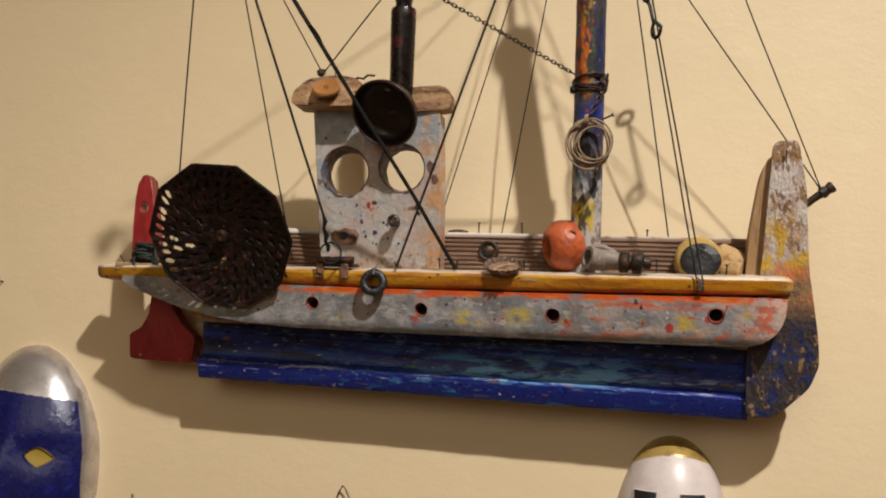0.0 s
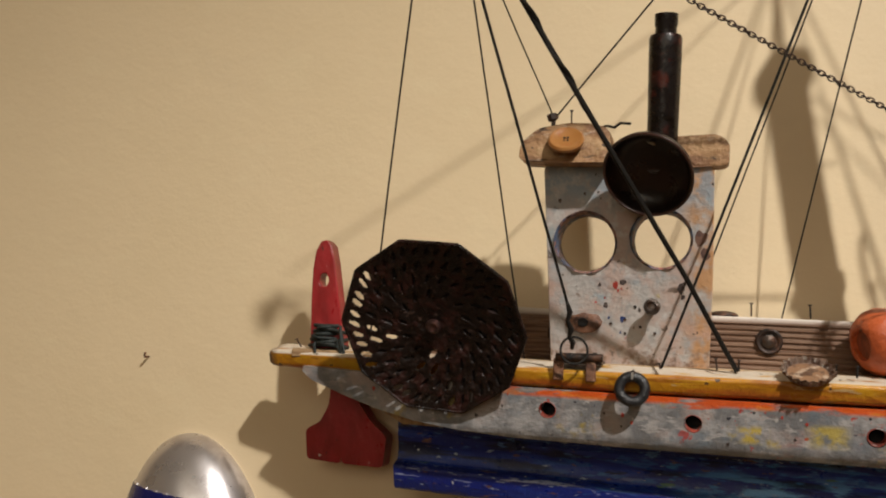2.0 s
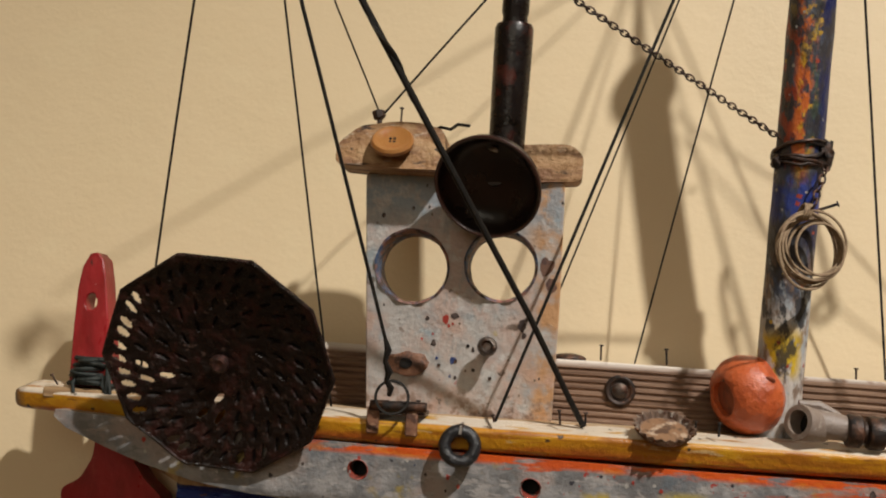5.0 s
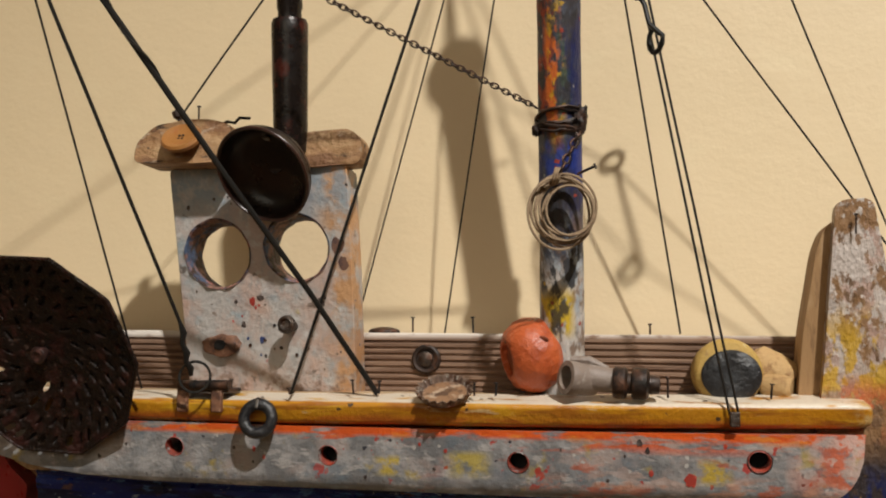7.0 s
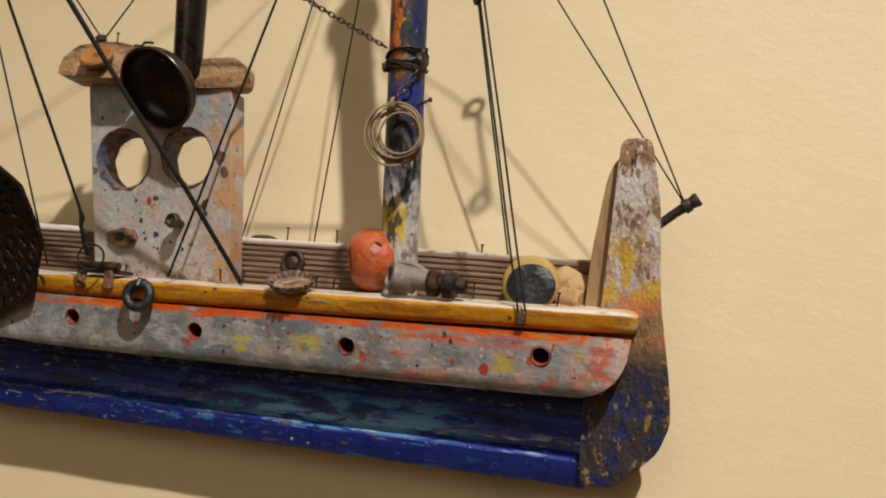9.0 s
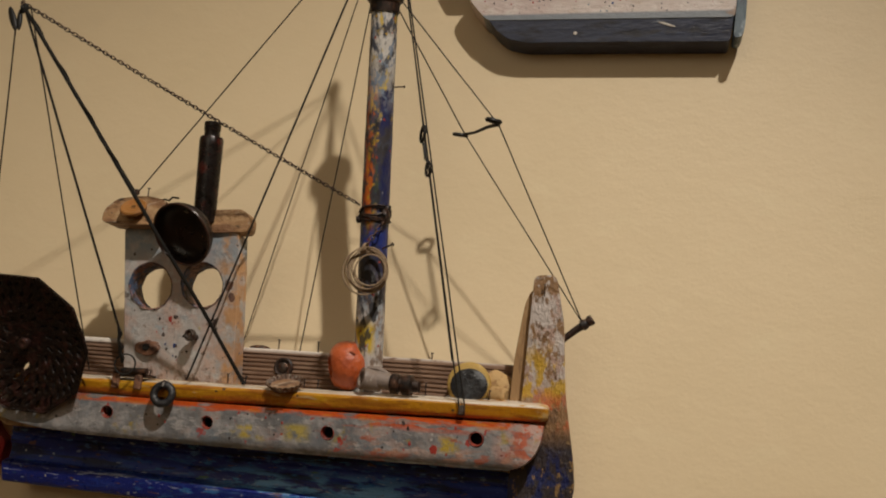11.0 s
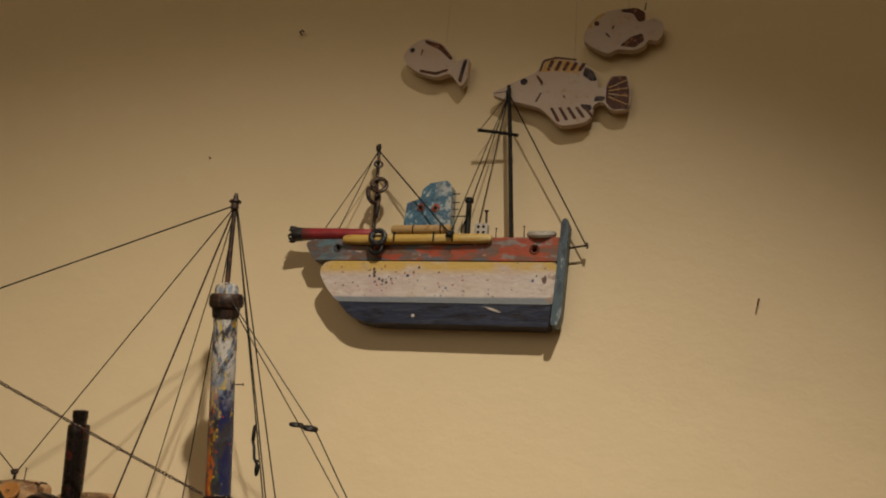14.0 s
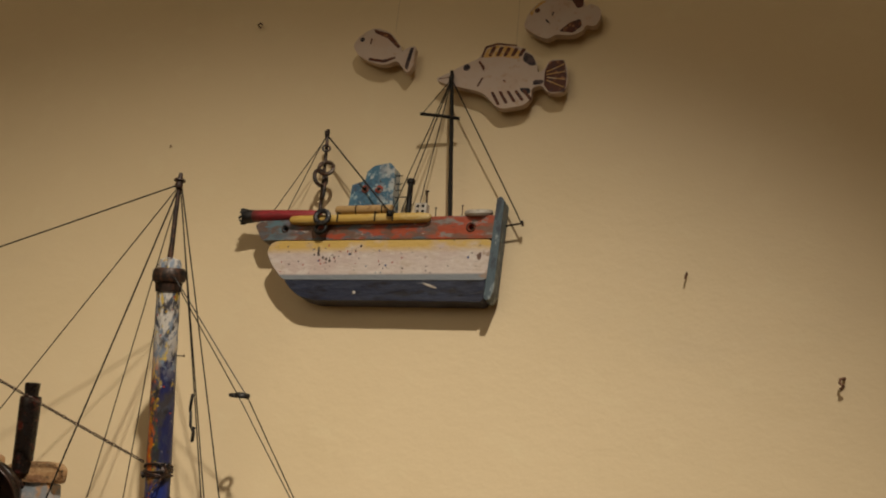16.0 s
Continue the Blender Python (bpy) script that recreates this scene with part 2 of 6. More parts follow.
back_wood = (Mat("back_wood", (0.21, 0.125, 0.08), 0.75, stretch=(0.05, 1, 1)).patch((0.12, 0.065, 0.04), 420, 0.48, 0.58).patch((0.30, 0.20, 0.14), 500, 0.56, 0.68).patch((0.17, 0.10, 0.065), 40, 0.48, 0.6, 0.8, stretch=(0.6, 1, 1))
             .patch((0.62, 0.56, 0.5), 190, 0.32, 0.48, stretch=(0.6, 1, 1), band=("Z", 0.0572, 0.0602, 0.08, 0.1)).bump(480, 0.0009)).m
deck_wood = (Mat("deck_wood", (0.42, 0.28, 0.15), 0.7, stretch=(0.1, 1, 1)).patch((0.24, 0.14, 0.07), 200, 0.5, 0.65).patch((0.62, 0.52, 0.42), 160, 0.55, 0.7).bump(250, 0.0005)).m
house_paint = (Mat("house_paint", (0.45, 0.42, 0.40), 0.5).patch((0.30, 0.35, 0.38), 45, 0.50, 0.58, 0.85).patch((0.47, 0.35, 0.30), 36, 0.48, 0.58, 0.85).patch((0.52, 0.50, 0.48), 130, 0.54, 0.62, 0.8)
               .patch((0.34, 0.33, 0.32), 240, 0.55, 0.62, 0.7, stretch=(1, 1, 0.4))
               # blue-grey over the top: the roof's shade put into the colour
               .patch((0.52, 0.27, 0.11), 70, 0.40, 0.55, 0.9, band=("X", 0.268, 0.280, 0.31, 0.32)).patch((0.25, 0.31, 0.36), 80, 0.42, 0.52, 0.8, band=("Z", 0.118, 0.132, 0.16, 0.18))
               .patch((0.50, 0.33, 0.26), 60, 0.52, 0.66, 0.7, band=("Z", 0.02, 0.03, 0.075, 0.095))
               .spots((0.42, 0.028, 0.022), 170, 0.13, 0.05, band=("Z", 0.03, 0.05, 0.088, 0.1)).spots((0.46, 0.36, 0.12), 100, 0.15, 0.08, band=("Z", 0.03, 0.045, 0.09, 0.1), top=0.6).spots((0.05, 0.07, 0.16), 190, 0.13, 0.05, band=("Z", 0.03, 0.045, 0.09, 0.1))
               .spots((0.03, 0.025, 0.025), 150, 0.11, 0.05).spots((0.14, 0.1, 0.07), 260, 0.15, 0.06)
               .patch((0.16, 0.10, 0.065), 120, 0.66, 0.70, 0.7).patch((0.2, 0.12, 0.08), 200, 0.5, 0.6, 0.8, band=("Z", 0.02, 0.025, 0.034, 0.046)).patch((0.1, 0.07, 0.05), 70, 0.645, 0.68, 0.85).bump(280, 0.0008).bump(60, 0.001)).uneven(90, 0.35, 0.65).m
hole_paint = (Mat("hole_paint", (0.24, 0.12, 0.09), 0.6).patch((0.05, 0.08, 0.15), 90, 0.46, 0.55).patch((0.40, 0.14, 0.11), 100, 0.56, 0.62).patch((0.05, 0.025, 0.018), 160, 0.55, 0.6)
              .patch((0.045, 0.026, 0.018), 150, 0.52, 0.58, 0.95).bump(300, 0.0010)).m
rust_brown = (Mat("rust_brown", (0.17, 0.075, 0.04), 0.6).patch((0.07, 0.03, 0.018), 170, 0.5, 0.6).patch((0.3, 0.17, 0.1), 240, 0.58, 0.66).bump(420, 0.0006)).m
bolt_iron = (Mat("bolt_iron", (0.085, 0.068, 0.058), 0.3, 0.8).patch((0.07, 0.035, 0.022), 260, 0.48, 0.58).bump(450, 0.0006)).uneven(220, 0.25, 0.55).m
driftwood = (Mat("driftwood", (0.33, 0.185, 0.085), 0.65).patch((0.19, 0.09, 0.04), 130, 0.50, 0.60, stretch=(0.35, 1, 1)).patch((0.45, 0.29, 0.15), 90, 0.52, 0.66, stretch=(0.5, 1, 1)).patch((0.42, 0.33, 0.24), 200, 0.58, 0.66, 0.8, stretch=(0.4, 1, 1))
             .patch((0.035, 0.02, 0.014), 120, 0.60, 0.65, stretch=(0.3, 1, 1)).spots((0.03, 0.02, 0.015), 190, 0.2, 0.16).bump(240, 0.0014).bump(80, 0.0025)).m
button_wood = (Mat("button_wood", (0.30, 0.13, 0.035), 0.35, stretch=(1, 1, 0.2)).patch((0.3, 0.11, 0.03), 300, 0.5, 0.65).bump(400, 0.0003)).m
black_lacquer = (Mat("black_lacquer", (0.008, 0.0055, 0.005), 0.2).gloss(0.35).patch((0.06, 0.012, 0.008), 90, 0.54, 0.66, 0.8).bump(300, 0.0003)).uneven(120, 0.15, 0.4).m
cup_brown = (Mat("cup_brown", (0.011, 0.006, 0.0045), 0.3).gloss(0.35).patch((0.022, 0.010, 0.007), 60, 0.5, 0.62).bump(200, 0.0003)).uneven(80, 0.2, 0.5).m
rusty_iron = (Mat("rusty_iron", (0.034, 0.020, 0.015), 0.5, 0.4).patch((0.12, 0.055, 0.032), 200, 0.5, 0.62, 0.85).patch((0.012, 0.01, 0.01), 90, 0.5, 0.6).bump(500, 0.0004)).uneven(200, 0.32, 0.65).m
# the small pale flecks are glints put into the iron's colour
strainer_iron = (Mat("strainer_iron", (0.0085, 0.0045, 0.0034), 0.5).gloss(0.22).patch((0.030, 0.010, 0.008), 110, 0.50, 0.62, 0.9).patch((0.075, 0.045, 0.036), 280, 0.62, 0.67, 0.8).bump(420, 0.0010).bump(150, 0.0014)).uneven(220, 0.16, 0.55).m
hub_rust = (Mat("hub_rust", (0.030, 0.014, 0.012), 0.4, 0.2).patch((0.085, 0.036, 0.030), 260, 0.5, 0.62).bump(450, 0.0006)).uneven(220, 0.25, 0.5).m
wire_black = Mat("wire_black", (0.010, 0.009, 0.008), 0.5).gloss(0.25).patch((0.04, 0.028, 0.02), 300, 0.62, 0.7).m
steel = (Mat("steel", (0.42, 0.4, 0.38), 0.35, 0.9).patch((0.15, 0.08, 0.05), 300, 0.55, 0.66).bump(500, 0.0003)).m
red_paint = (Mat("red_paint", (0.30, 0.017, 0.02), 0.4, stretch=(1, 1, 0.5)).patch((0.4, 0.06, 0.05), 150, 0.58, 0.66, 0.6).patch((0.22, 0.012, 0.012), 70, 0.45, 0.62).patch((0.6, 0.5, 0.45), 190, 0.69, 0.71, 0.9)
             .patch((0.06, 0.02, 0.015), 170, 0.66, 0.7).bump(200, 0.0005)).uneven(100, 0.25, 0.5).m
green_cord = Mat("green_cord", (0.010, 0.014, 0.012), 0.7).patch((0.02, 0.026, 0.023), 400, 0.5, 0.6).bump(900, 0.0005).m
mast_up = ("Z", 0.145, 0.165, 0.245, 0.275)
mast_paint = (Mat("mast_paint", (0.035, 0.030, 0.035), 0.5, stretch=(1, 1, 0.5)).patch((0.06, 0.075, 0.11), 90, 0.48, 0.58, 0.8)
              .patch((0.008, 0.013, 0.075), 90, 0.38, 0.50, 0.95, band=[("X", 0.3985, 0.4030, 0.42, 0.43), ("Z", 0.10, 0.125, 0.24, 0.27)]).patch((0.012, 0.03, 0.2), 80, 0.42, 0.5, 0.9, band=("Z", 0.128, 0.134, 0.148, 0.154))
              .patch((0.30, 0.045, 0.015), 130, 0.50, 0.56, 0.9, band=[("X", 0.386, 0.3885, 0.394, 0.398), mast_up]).patch((0.50, 0.11, 0.014), 140, 0.49, 0.54, 0.95, band=[("X", 0.3905, 0.3930, 0.3975, 0.401), mast_up])
              .patch((0.52, 0.29, 0.014), 170, 0.51, 0.56, 0.95, band=[("X", 0.3925, 0.3950, 0.3990, 0.4025), mast_up]).patch((0.04, 0.07, 0.035), 130, 0.5, 0.58, 0.8, band=[("X", 0.3975, 0.400, 0.402, 0.405), mast_up])
              .patch((0.50, 0.47, 0.43), 150, 0.42, 0.52, band=("Z", 0.235, 0.275, 0.5, 0.6)).patch((0.16, 0.20, 0.26), 190, 0.52, 0.58, band=("Z", 0.23, 0.25, 0.5, 0.6)).patch((0.52, 0.36, 0.05), 120, 0.58, 0.63, 0.9, band=("Z", 0.22, 0.24, 0.5, 0.6))
              .patch((0.50, 0.46, 0.43), 110, 0.28, 0.42, band=[("Z", -0.1, 0.0, 0.085, 0.098), ("X", 0.3, 0.35, 0.45, 0.5)]).patch((0.20, 0.13, 0.09), 120, 0.5, 0.57, 0.9, band=("Z", 0.035, 0.05, 0.105, 0.12))
              .patch((0.36, 0.40, 0.44), 160, 0.52, 0.58, 0.9, band=("Z", 0.02, 0.03, 0.105, 0.12)).patch((0.60, 0.40, 0.01), 90, 0.42, 0.47, 0.95, band=[("Z", 0.056, 0.062, 0.076, 0.084), ("X", 0.38, 0.385, 0.400, 0.404)])
              .patch((0.03, 0.03, 0.035), 120, 0.54, 0.58, 0.95, band=("Z", 0.075, 0.082, 0.13, 0.14)).spots((0.3, 0.04, 0.02), 230, 0.22, 0.07).spots((0.4, 0.24, 0.02), 240, 0.22, 0.06).patch((0.02, 0.018, 0.02), 95, 0.56, 0.62, 0.9, detail=7)
              .spots((0.34, 0.32, 0.3), 330, 0.22, 0.10).bump(300, 0.0010).bump(90, 0.0010)).uneven(110, 0.35, 0.65).m
rope_tan = Mat("rope_tan", (0.27, 0.19, 0.115), 0.8).patch((0.2, 0.13, 0.08), 500, 0.5, 0.6).bump(900, 0.0004).m
# bead bore and pit: darker clay, with their shade in the colour
bore_clay = Mat("bore_clay", (0.24, 0.055, 0.02), 0.6).patch((0.13, 0.03, 0.012), 200, 0.45, 0.6).bump(300, 0.0006).m
orange_glaze = (Mat("orange_glaze", (0.46, 0.095, 0.028), 0.38).patch((0.33, 0.06, 0.018), 90, 0.5, 0.62).patch((0.5, 0.2, 0.1), 170, 0.62, 0.68, 0.7).spots((0.08, 0.03, 0.015), 150, 0.2, 0.10).bump(260, 0.0011).bump(90, 0.0015)).uneven(120, 0.22, 0.45).m
grey_pipe = (Mat("grey_pipe", (0.21, 0.165, 0.14), 0.5).patch((0.2, 0.15, 0.12), 120, 0.5, 0.62).patch((0.32, 0.28, 0.25), 200, 0.58, 0.68).bump(350, 0.0006)).m
cork_yellow = (Mat("cork_yellow", (0.42, 0.27, 0.07), 0.7).patch((0.30, 0.18, 0.06), 120, 0.52, 0.62).patch((0.5, 0.4, 0.2), 200, 0.6, 0.68).bump(500, 0.0008)).m
cork_tan = (Mat("cork_tan", (0.44, 0.28, 0.12), 0.75).patch((0.3, 0.17, 0.07), 180, 0.52, 0.62).bump(420, 0.0009)).m
tar_black = (Mat("tar_black", (0.012, 0.012, 0.014), 0.38).patch((0.03, 0.032, 0.036), 140, 0.55, 0.65).bump(300, 0.001)).m
cap_metal = (Mat("cap_metal", (0.2, 0.14, 0.11), 0.4, 0.6).patch((0.09, 0.045, 0.03), 220, 0.48, 0.58).patch((0.4, 0.36, 0.32), 400, 0.58, 0.64)).m
cup_rim_red = (Mat("cup_rim_red", (0.035, 0.013, 0.010), 0.3).patch((0.03, 0.014, 0.01), 120, 0.5, 0.6)).m
cap_inside = (Mat("cap_inside", (0.22, 0.12, 0.065), 0.4).patch((0.4, 0.3, 0.22), 150, 0.56, 0.64).patch((0.08, 0.04, 0.025), 160, 0.52, 0.6)).m
splash_red = Mat("splash_red", (0.32, 0.04, 0.03), 0.4).patch((0.5, 0.10, 0.07), 300, 0.5, 0.62).m
splash_dark = Mat("splash_dark", (0.045, 0.032, 0.030), 0.5).patch((0.12, 0.09, 0.08), 330, 0.5, 0.64).m
splash_blue = Mat("splash_blue", (0.03, 0.05, 0.16), 0.45).patch((0.12, 0.14, 0.22), 330, 0.5, 0.64).m
splash_rust = Mat("splash_rust", (0.16, 0.085, 0.06), 0.6).patch((0.09, 0.05, 0.045), 260, 0.48, 0.6).bump(300, 0.0005).m
rim_orange = Mat("rim_orange", (0.30, 0.05, 0.03), 0.5).patch((0.10, 0.025, 0.018), 150, 0.46, 0.56).patch((0.24, 0.22, 0.21), 160, 0.56, 0.6).bump(400, 0.0005).m
# black: shade of holes and slots in the colour, also pips and dark marks
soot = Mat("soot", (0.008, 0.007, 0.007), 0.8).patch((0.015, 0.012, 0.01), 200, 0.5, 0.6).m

small_hull_paint = (Mat("small_hull_paint", (0.55, 0.47, 0.43), 0.5, stretch=(0.6, 1, 1)).patch((0.50, 0.40, 0.37), 40, 0.45, 0.6).patch((0.6, 0.54, 0.50), 120, 0.54, 0.64, 0.8).patch((0.56, 0.36, 0.07), 45, 0.32, 0.5, 0.9, band=("Z", 0.374, 0.381, 0.4, 0.42))
                    .patch((0.42, 0.32, 0.24), 70, 0.56, 0.68, 0.7).spots((0.05, 0.045, 0.06), 240, 0.16, 0.14).spots((0.3, 0.035, 0.03), 220, 0.16, 0.10).spots((0.05, 0.14, 0.2), 200, 0.17, 0.05).patch((0.3, 0.26, 0.22), 210, 0.62, 0.66, 0.7)
                    .patch((0.15, 0.18, 0.21), 130, 0.1, 0.2, 0.92, band=("Z", 0.2, 0.25, 0.3528, 0.3548)).patch((0.3, 0.2, 0.14), 120, 0.5, 0.6, 0.8, band=("X", 0.655, 0.66, 0.68, 0.69)).bump(260, 0.0008)).uneven(90, 0.4, 0.6).m
small_keel_paint = (Mat("small_keel_paint", (0.022, 0.028, 0.055), 0.35, stretch=(0.3, 1, 1)).patch((0.035, 0.045, 0.08), 110, 0.48, 0.6).patch((0.012, 0.012, 0.02), 150, 0.52, 0.62)
                    .patch((0.2, 0.22, 0.25), 240, 0.66, 0.7, 0.8).bump(230, 0.0008)).m
small_deck_paint = (Mat("small_deck_paint", (0.34, 0.05, 0.012), 0.5, stretch=(0.4, 1, 1)).patch((0.16, 0.075, 0.05), 80, 0.48, 0.56).patch((0.33, 0.05, 0.018), 60, 0.5, 0.6).patch((0.22, 0.2, 0.19), 110, 0.56, 0.62, 0.9)
                    .patch((0.075, 0.16, 0.2), 90, 0.2, 0.4, 0.95, band=("X", 0.3, 0.35, 0.455, 0.475)).patch((0.12, 0.065, 0.045), 100, 0.44, 0.52, 0.9, band=("X", 0.3, 0.35, 0.60, 0.61)).patch((0.08, 0.10, 0.12), 120, 0.50, 0.58, 0.9, band=("X", 0.4, 0.45, 0.6, 0.62))
                    .patch((0.45, 0.38, 0.34), 260, 0.64, 0.68).bump(260, 0.0009)).m
small_house_paint = (Mat("small_house_paint", (0.04, 0.13, 0.21), 0.5).patch((0.025, 0.075, 0.14), 110, 0.5, 0.58).patch((0.30, 0.42, 0.46), 130, 0.55, 0.62, 0.85).patch((0.42, 0.44, 0.44), 90, 0.45, 0.55, 0.9, band=("X", 0.548, 0.558, 0.6, 0.61))
                     .patch((0.4, 0.45, 0.46), 230, 0.60, 0.65).patch((0.04, 0.05, 0.06), 200, 0.64, 0.68).bump(300, 0.0009)).m
small_stem_paint = (Mat("small_stem_paint", (0.05, 0.085, 0.11), 0.5, stretch=(1, 1, 0.4)).patch((0.25, 0.3, 0.33), 150, 0.55, 0.62).patch((0.025, 0.035, 0.055), 110, 0.5, 0.58).bump(260, 0.0008)).m
fender_yellow = (Mat("fender_yellow", (0.52, 0.33, 0.08), 0.5, stretch=(0.3, 1, 1)).patch((0.6, 0.45, 0.2), 130, 0.5, 0.62).patch((0.3, 0.16, 0.04), 180, 0.58, 0.66).bump(280, 0.0005)).m
tube_red = (Mat("tube_red", (0.30, 0.025, 0.035), 0.4, stretch=(0.3, 1, 1)).patch((0.2, 0.02, 0.025), 160, 0.5, 0.6).patch((0.05, 0.02, 0.015), 120, 0.2, 0.5, band=("X", 0.3, 0.35, 0.418, 0.434)).bump(250, 0.0005)).m
ivory = (Mat("ivory", (0.46, 0.42, 0.37), 0.45).patch((0.34, 0.29, 0.24), 160, 0.5, 0.62).bump(300, 0.0004)).m
fish_glaze = (Mat("fish_glaze", (0.47, 0.37, 0.31), 0.3).patch((0.46, 0.34, 0.27), 40, 0.45, 0.62).patch((0.40, 0.27, 0.18), 130, 0.58, 0.68, 0.8).bump(60, 0.0012)).uneven(50, 0.25, 0.45).m
fish_brown = Mat("fish_brown", (0.085, 0.024, 0.012), 0.4).gloss(0.25).patch((0.05, 0.02, 0.02), 120, 0.5, 0.6).patch((0.3, 0.13, 0.06), 190, 0.56, 0.64).bump(300, 0.0003).m
fish_ochre = Mat("fish_ochre", (0.5, 0.28, 0.07), 0.35).patch((0.55, 0.4, 0.25), 120, 0.5, 0.62).bump(300, 0.0003).m
fish_navy = Mat("fish_navy", (0.018, 0.013, 0.02), 0.4).gloss(0.25).patch((0.08, 0.05, 0.05), 140, 0.5, 0.6).bump(300, 0.0003).m
silver_leaf = (Mat("silver_leaf", (0.60, 0.57, 0.57), 0.3, 0.85).patch((0.5, 0.46, 0.46), 60, 0.5, 0.65).bump(120, 0.0001)).uneven(60, 0.25, 0.34).m
mask_blue = (Mat("mask_blue", (0.004, 0.006, 0.075), 0.3).patch((0.008, 0.011, 0.14), 90, 0.55, 0.65).patch((0.005, 0.006, 0.08), 60, 0.5, 0.6).bump(150, 0.0009)).uneven(100, 0.2, 0.42).m
mask_gold = (Mat("mask_gold", (0.5, 0.33, 0.1), 0.35, 0.35).patch((0.3, 0.18, 0.05), 80, 0.5, 0.62).bump(200, 0.0003)).m
mask_white = (Mat("mask_white", (0.62, 0.54, 0.52), 0.35).patch((0.56, 0.48, 0.45), 60, 0.5, 0.62).bump(200, 0.0002)).m
mask_yellow = Mat("mask_yellow", (0.30, 0.20, 0.02), 0.5).patch((0.24, 0.16, 0.02), 90, 0.5, 0.62).m
mask_orange = Mat("mask_orange", (0.55, 0.2, 0.02), 0.4).patch((0.45, 0.14, 0.015), 90, 0.5, 0.62).m
lamp_white = Mat("lamp_white", (0.7, 0.7, 0.68), 0.4).patch((0.6, 0.6, 0.58), 50, 0.5, 0.65).m


# ---- builders ----
SPOTS = {}


def thing(name, at, label, category, group="", kind=""):
    """An Empty at the base of a thing, with its tags."""
    ob = new(name)
    ob.location = at
    ob.empty_display_size = 0.02
    SPOTS[ob.name] = Vector(at)
    return tagged(ob, label, category, group, kind)


def finish(name, bm, material):
    bmesh.ops.recalc_face_normals(bm, faces=bm.faces[:])
    me = bpy.data.meshes.new(name)
    bm.to_mesh(me)
    bm.free()
    for m in material if isinstance(material, (list, tuple)) else [material]:
        me.materials.append(m)
    return me


def smooth_by_angle(me, degrees=40):
    for p in me.polygons:
        p.use_smooth = True
    me.set_sharp_from_angle(angle=radians(degrees))


def part(name, bm, material, parent=None, label="", bevel=0.0, steps=2, smooth=True):
    """One mesh object under a thing or a part; its vertices are in world metres."""
    me = finish(name, bm, material)
    if smooth:
        smooth_by_angle(me)
    ob = new(name, me)
    if parent is not None:
        ob.parent = parent
        ob.matrix_parent_inverse = Matrix.Translation(-SPOTS.get(parent.name, Vector()))
    if bevel:
        b = ob.modifiers.new("soft_edge", "BEVEL")
        b.width, b.segments, b.limit_method, b.angle_limit = bevel, steps, "ANGLE", radians(35)
    return tagged(ob, label)


def circle(cx, cz, rx, rz=None, n=24, turn=0.0):
    rz = rx if rz is None else rz
    pts = []
    for i in range(n):
        a = 2 * math.pi * i / n
        x, z = rx * math.cos(a), rz * math.sin(a)
        c, s = math.cos(turn), math.sin(turn)
        pts.append((cx + x * c - z * s, cz + x * s + z * c))
    return pts


def plate(outline, front, back, holes=(), bm=None):
    """A board in the x-z plane from y=front to y=back; front and back may be functions of (x, z)."""
    from mathutils.geometry import tessellate_polygon
    bm = bm or bmesh.new()
    loops = [list(outline), *[list(h) for h in holes]]
    tris = tessellate_polygon([[Vector((x, z, 0)) for x, z in lp] for lp in loops])
    flat = [p for lp in loops for p in lp]
    fy = front if callable(front) else (lambda x, z: front)
    by = back if callable(back) else (lambda x, z: back)
    f = [bm.verts.new((x, fy(x, z), z)) for x, z in flat]
    b = [bm.verts.new((x, by(x, z), z)) for x, z in flat]
    for i, j, k in tris:
        bm.faces.new((f[i], f[j], f[k]))
        bm.faces.new((b[k], b[j], b[i]))
    n0 = 0
    for lp in loops:
        n = len(lp)
        for i in range(n):
            j = (i + 1) % n
            bm.faces.new((f[n0 + i], f[n0 + j], b[n0 + j], b[n0 + i]))
        n0 += n
    return bm


def frame_of(axis):
    w = Vector(axis).normalized()
    u = w.cross(Vector((0, 0, 1)))
    u = (u if u.length > 0.05 else w.cross(Vector((0, 1, 0)))).normalized()
    return u, w.cross(u).normalized(), w


def lathe(base, axis, profile, n=24, bm=None, squash=1.0):
    """Rings of (height along the axis, radius) about an axis; closed where the radius is 0."""
    bm = bm or bmesh.new()
    u, v, w = frame_of(axis)
    base = Vector(base)
    rings = []
    for h, r in profile:
        if r <= 1e-6:
            rings.append([bm.verts.new(base + w * h)])
        else:
            rings.append([bm.verts.new(base + w * h + (u * math.cos(2 * math.pi * i / n) + v * math.sin(2 * math.pi * i / n) * squash) * r) for i in range(n)])
    for a, b in zip(rings, rings[1:]):
        for i in range(n):
            j = (i + 1) % n
            q = [a[i % len(a)], a[j % len(a)], b[j % len(b)], b[i % len(b)]]
            q = [p for k, p in enumerate(q) if p not in q[:k]]
            if len(q) > 2:
                bm.faces.new(q)
    return bm


def rod(p0, p1, r0, r1=None, n=12, bm=None, dome=0.0):
    p0, p1 = Vector(p0), Vector(p1)
    r1 = r0 if r1 is None else r1
    h = (p1 - p0).length
    prof = [(0, 0), (0, r0), (h * 0.5, (r0 + r1) / 2), (h, r1), (h, 0)]
    return lathe(p0, p1 - p0, prof, n, bm)


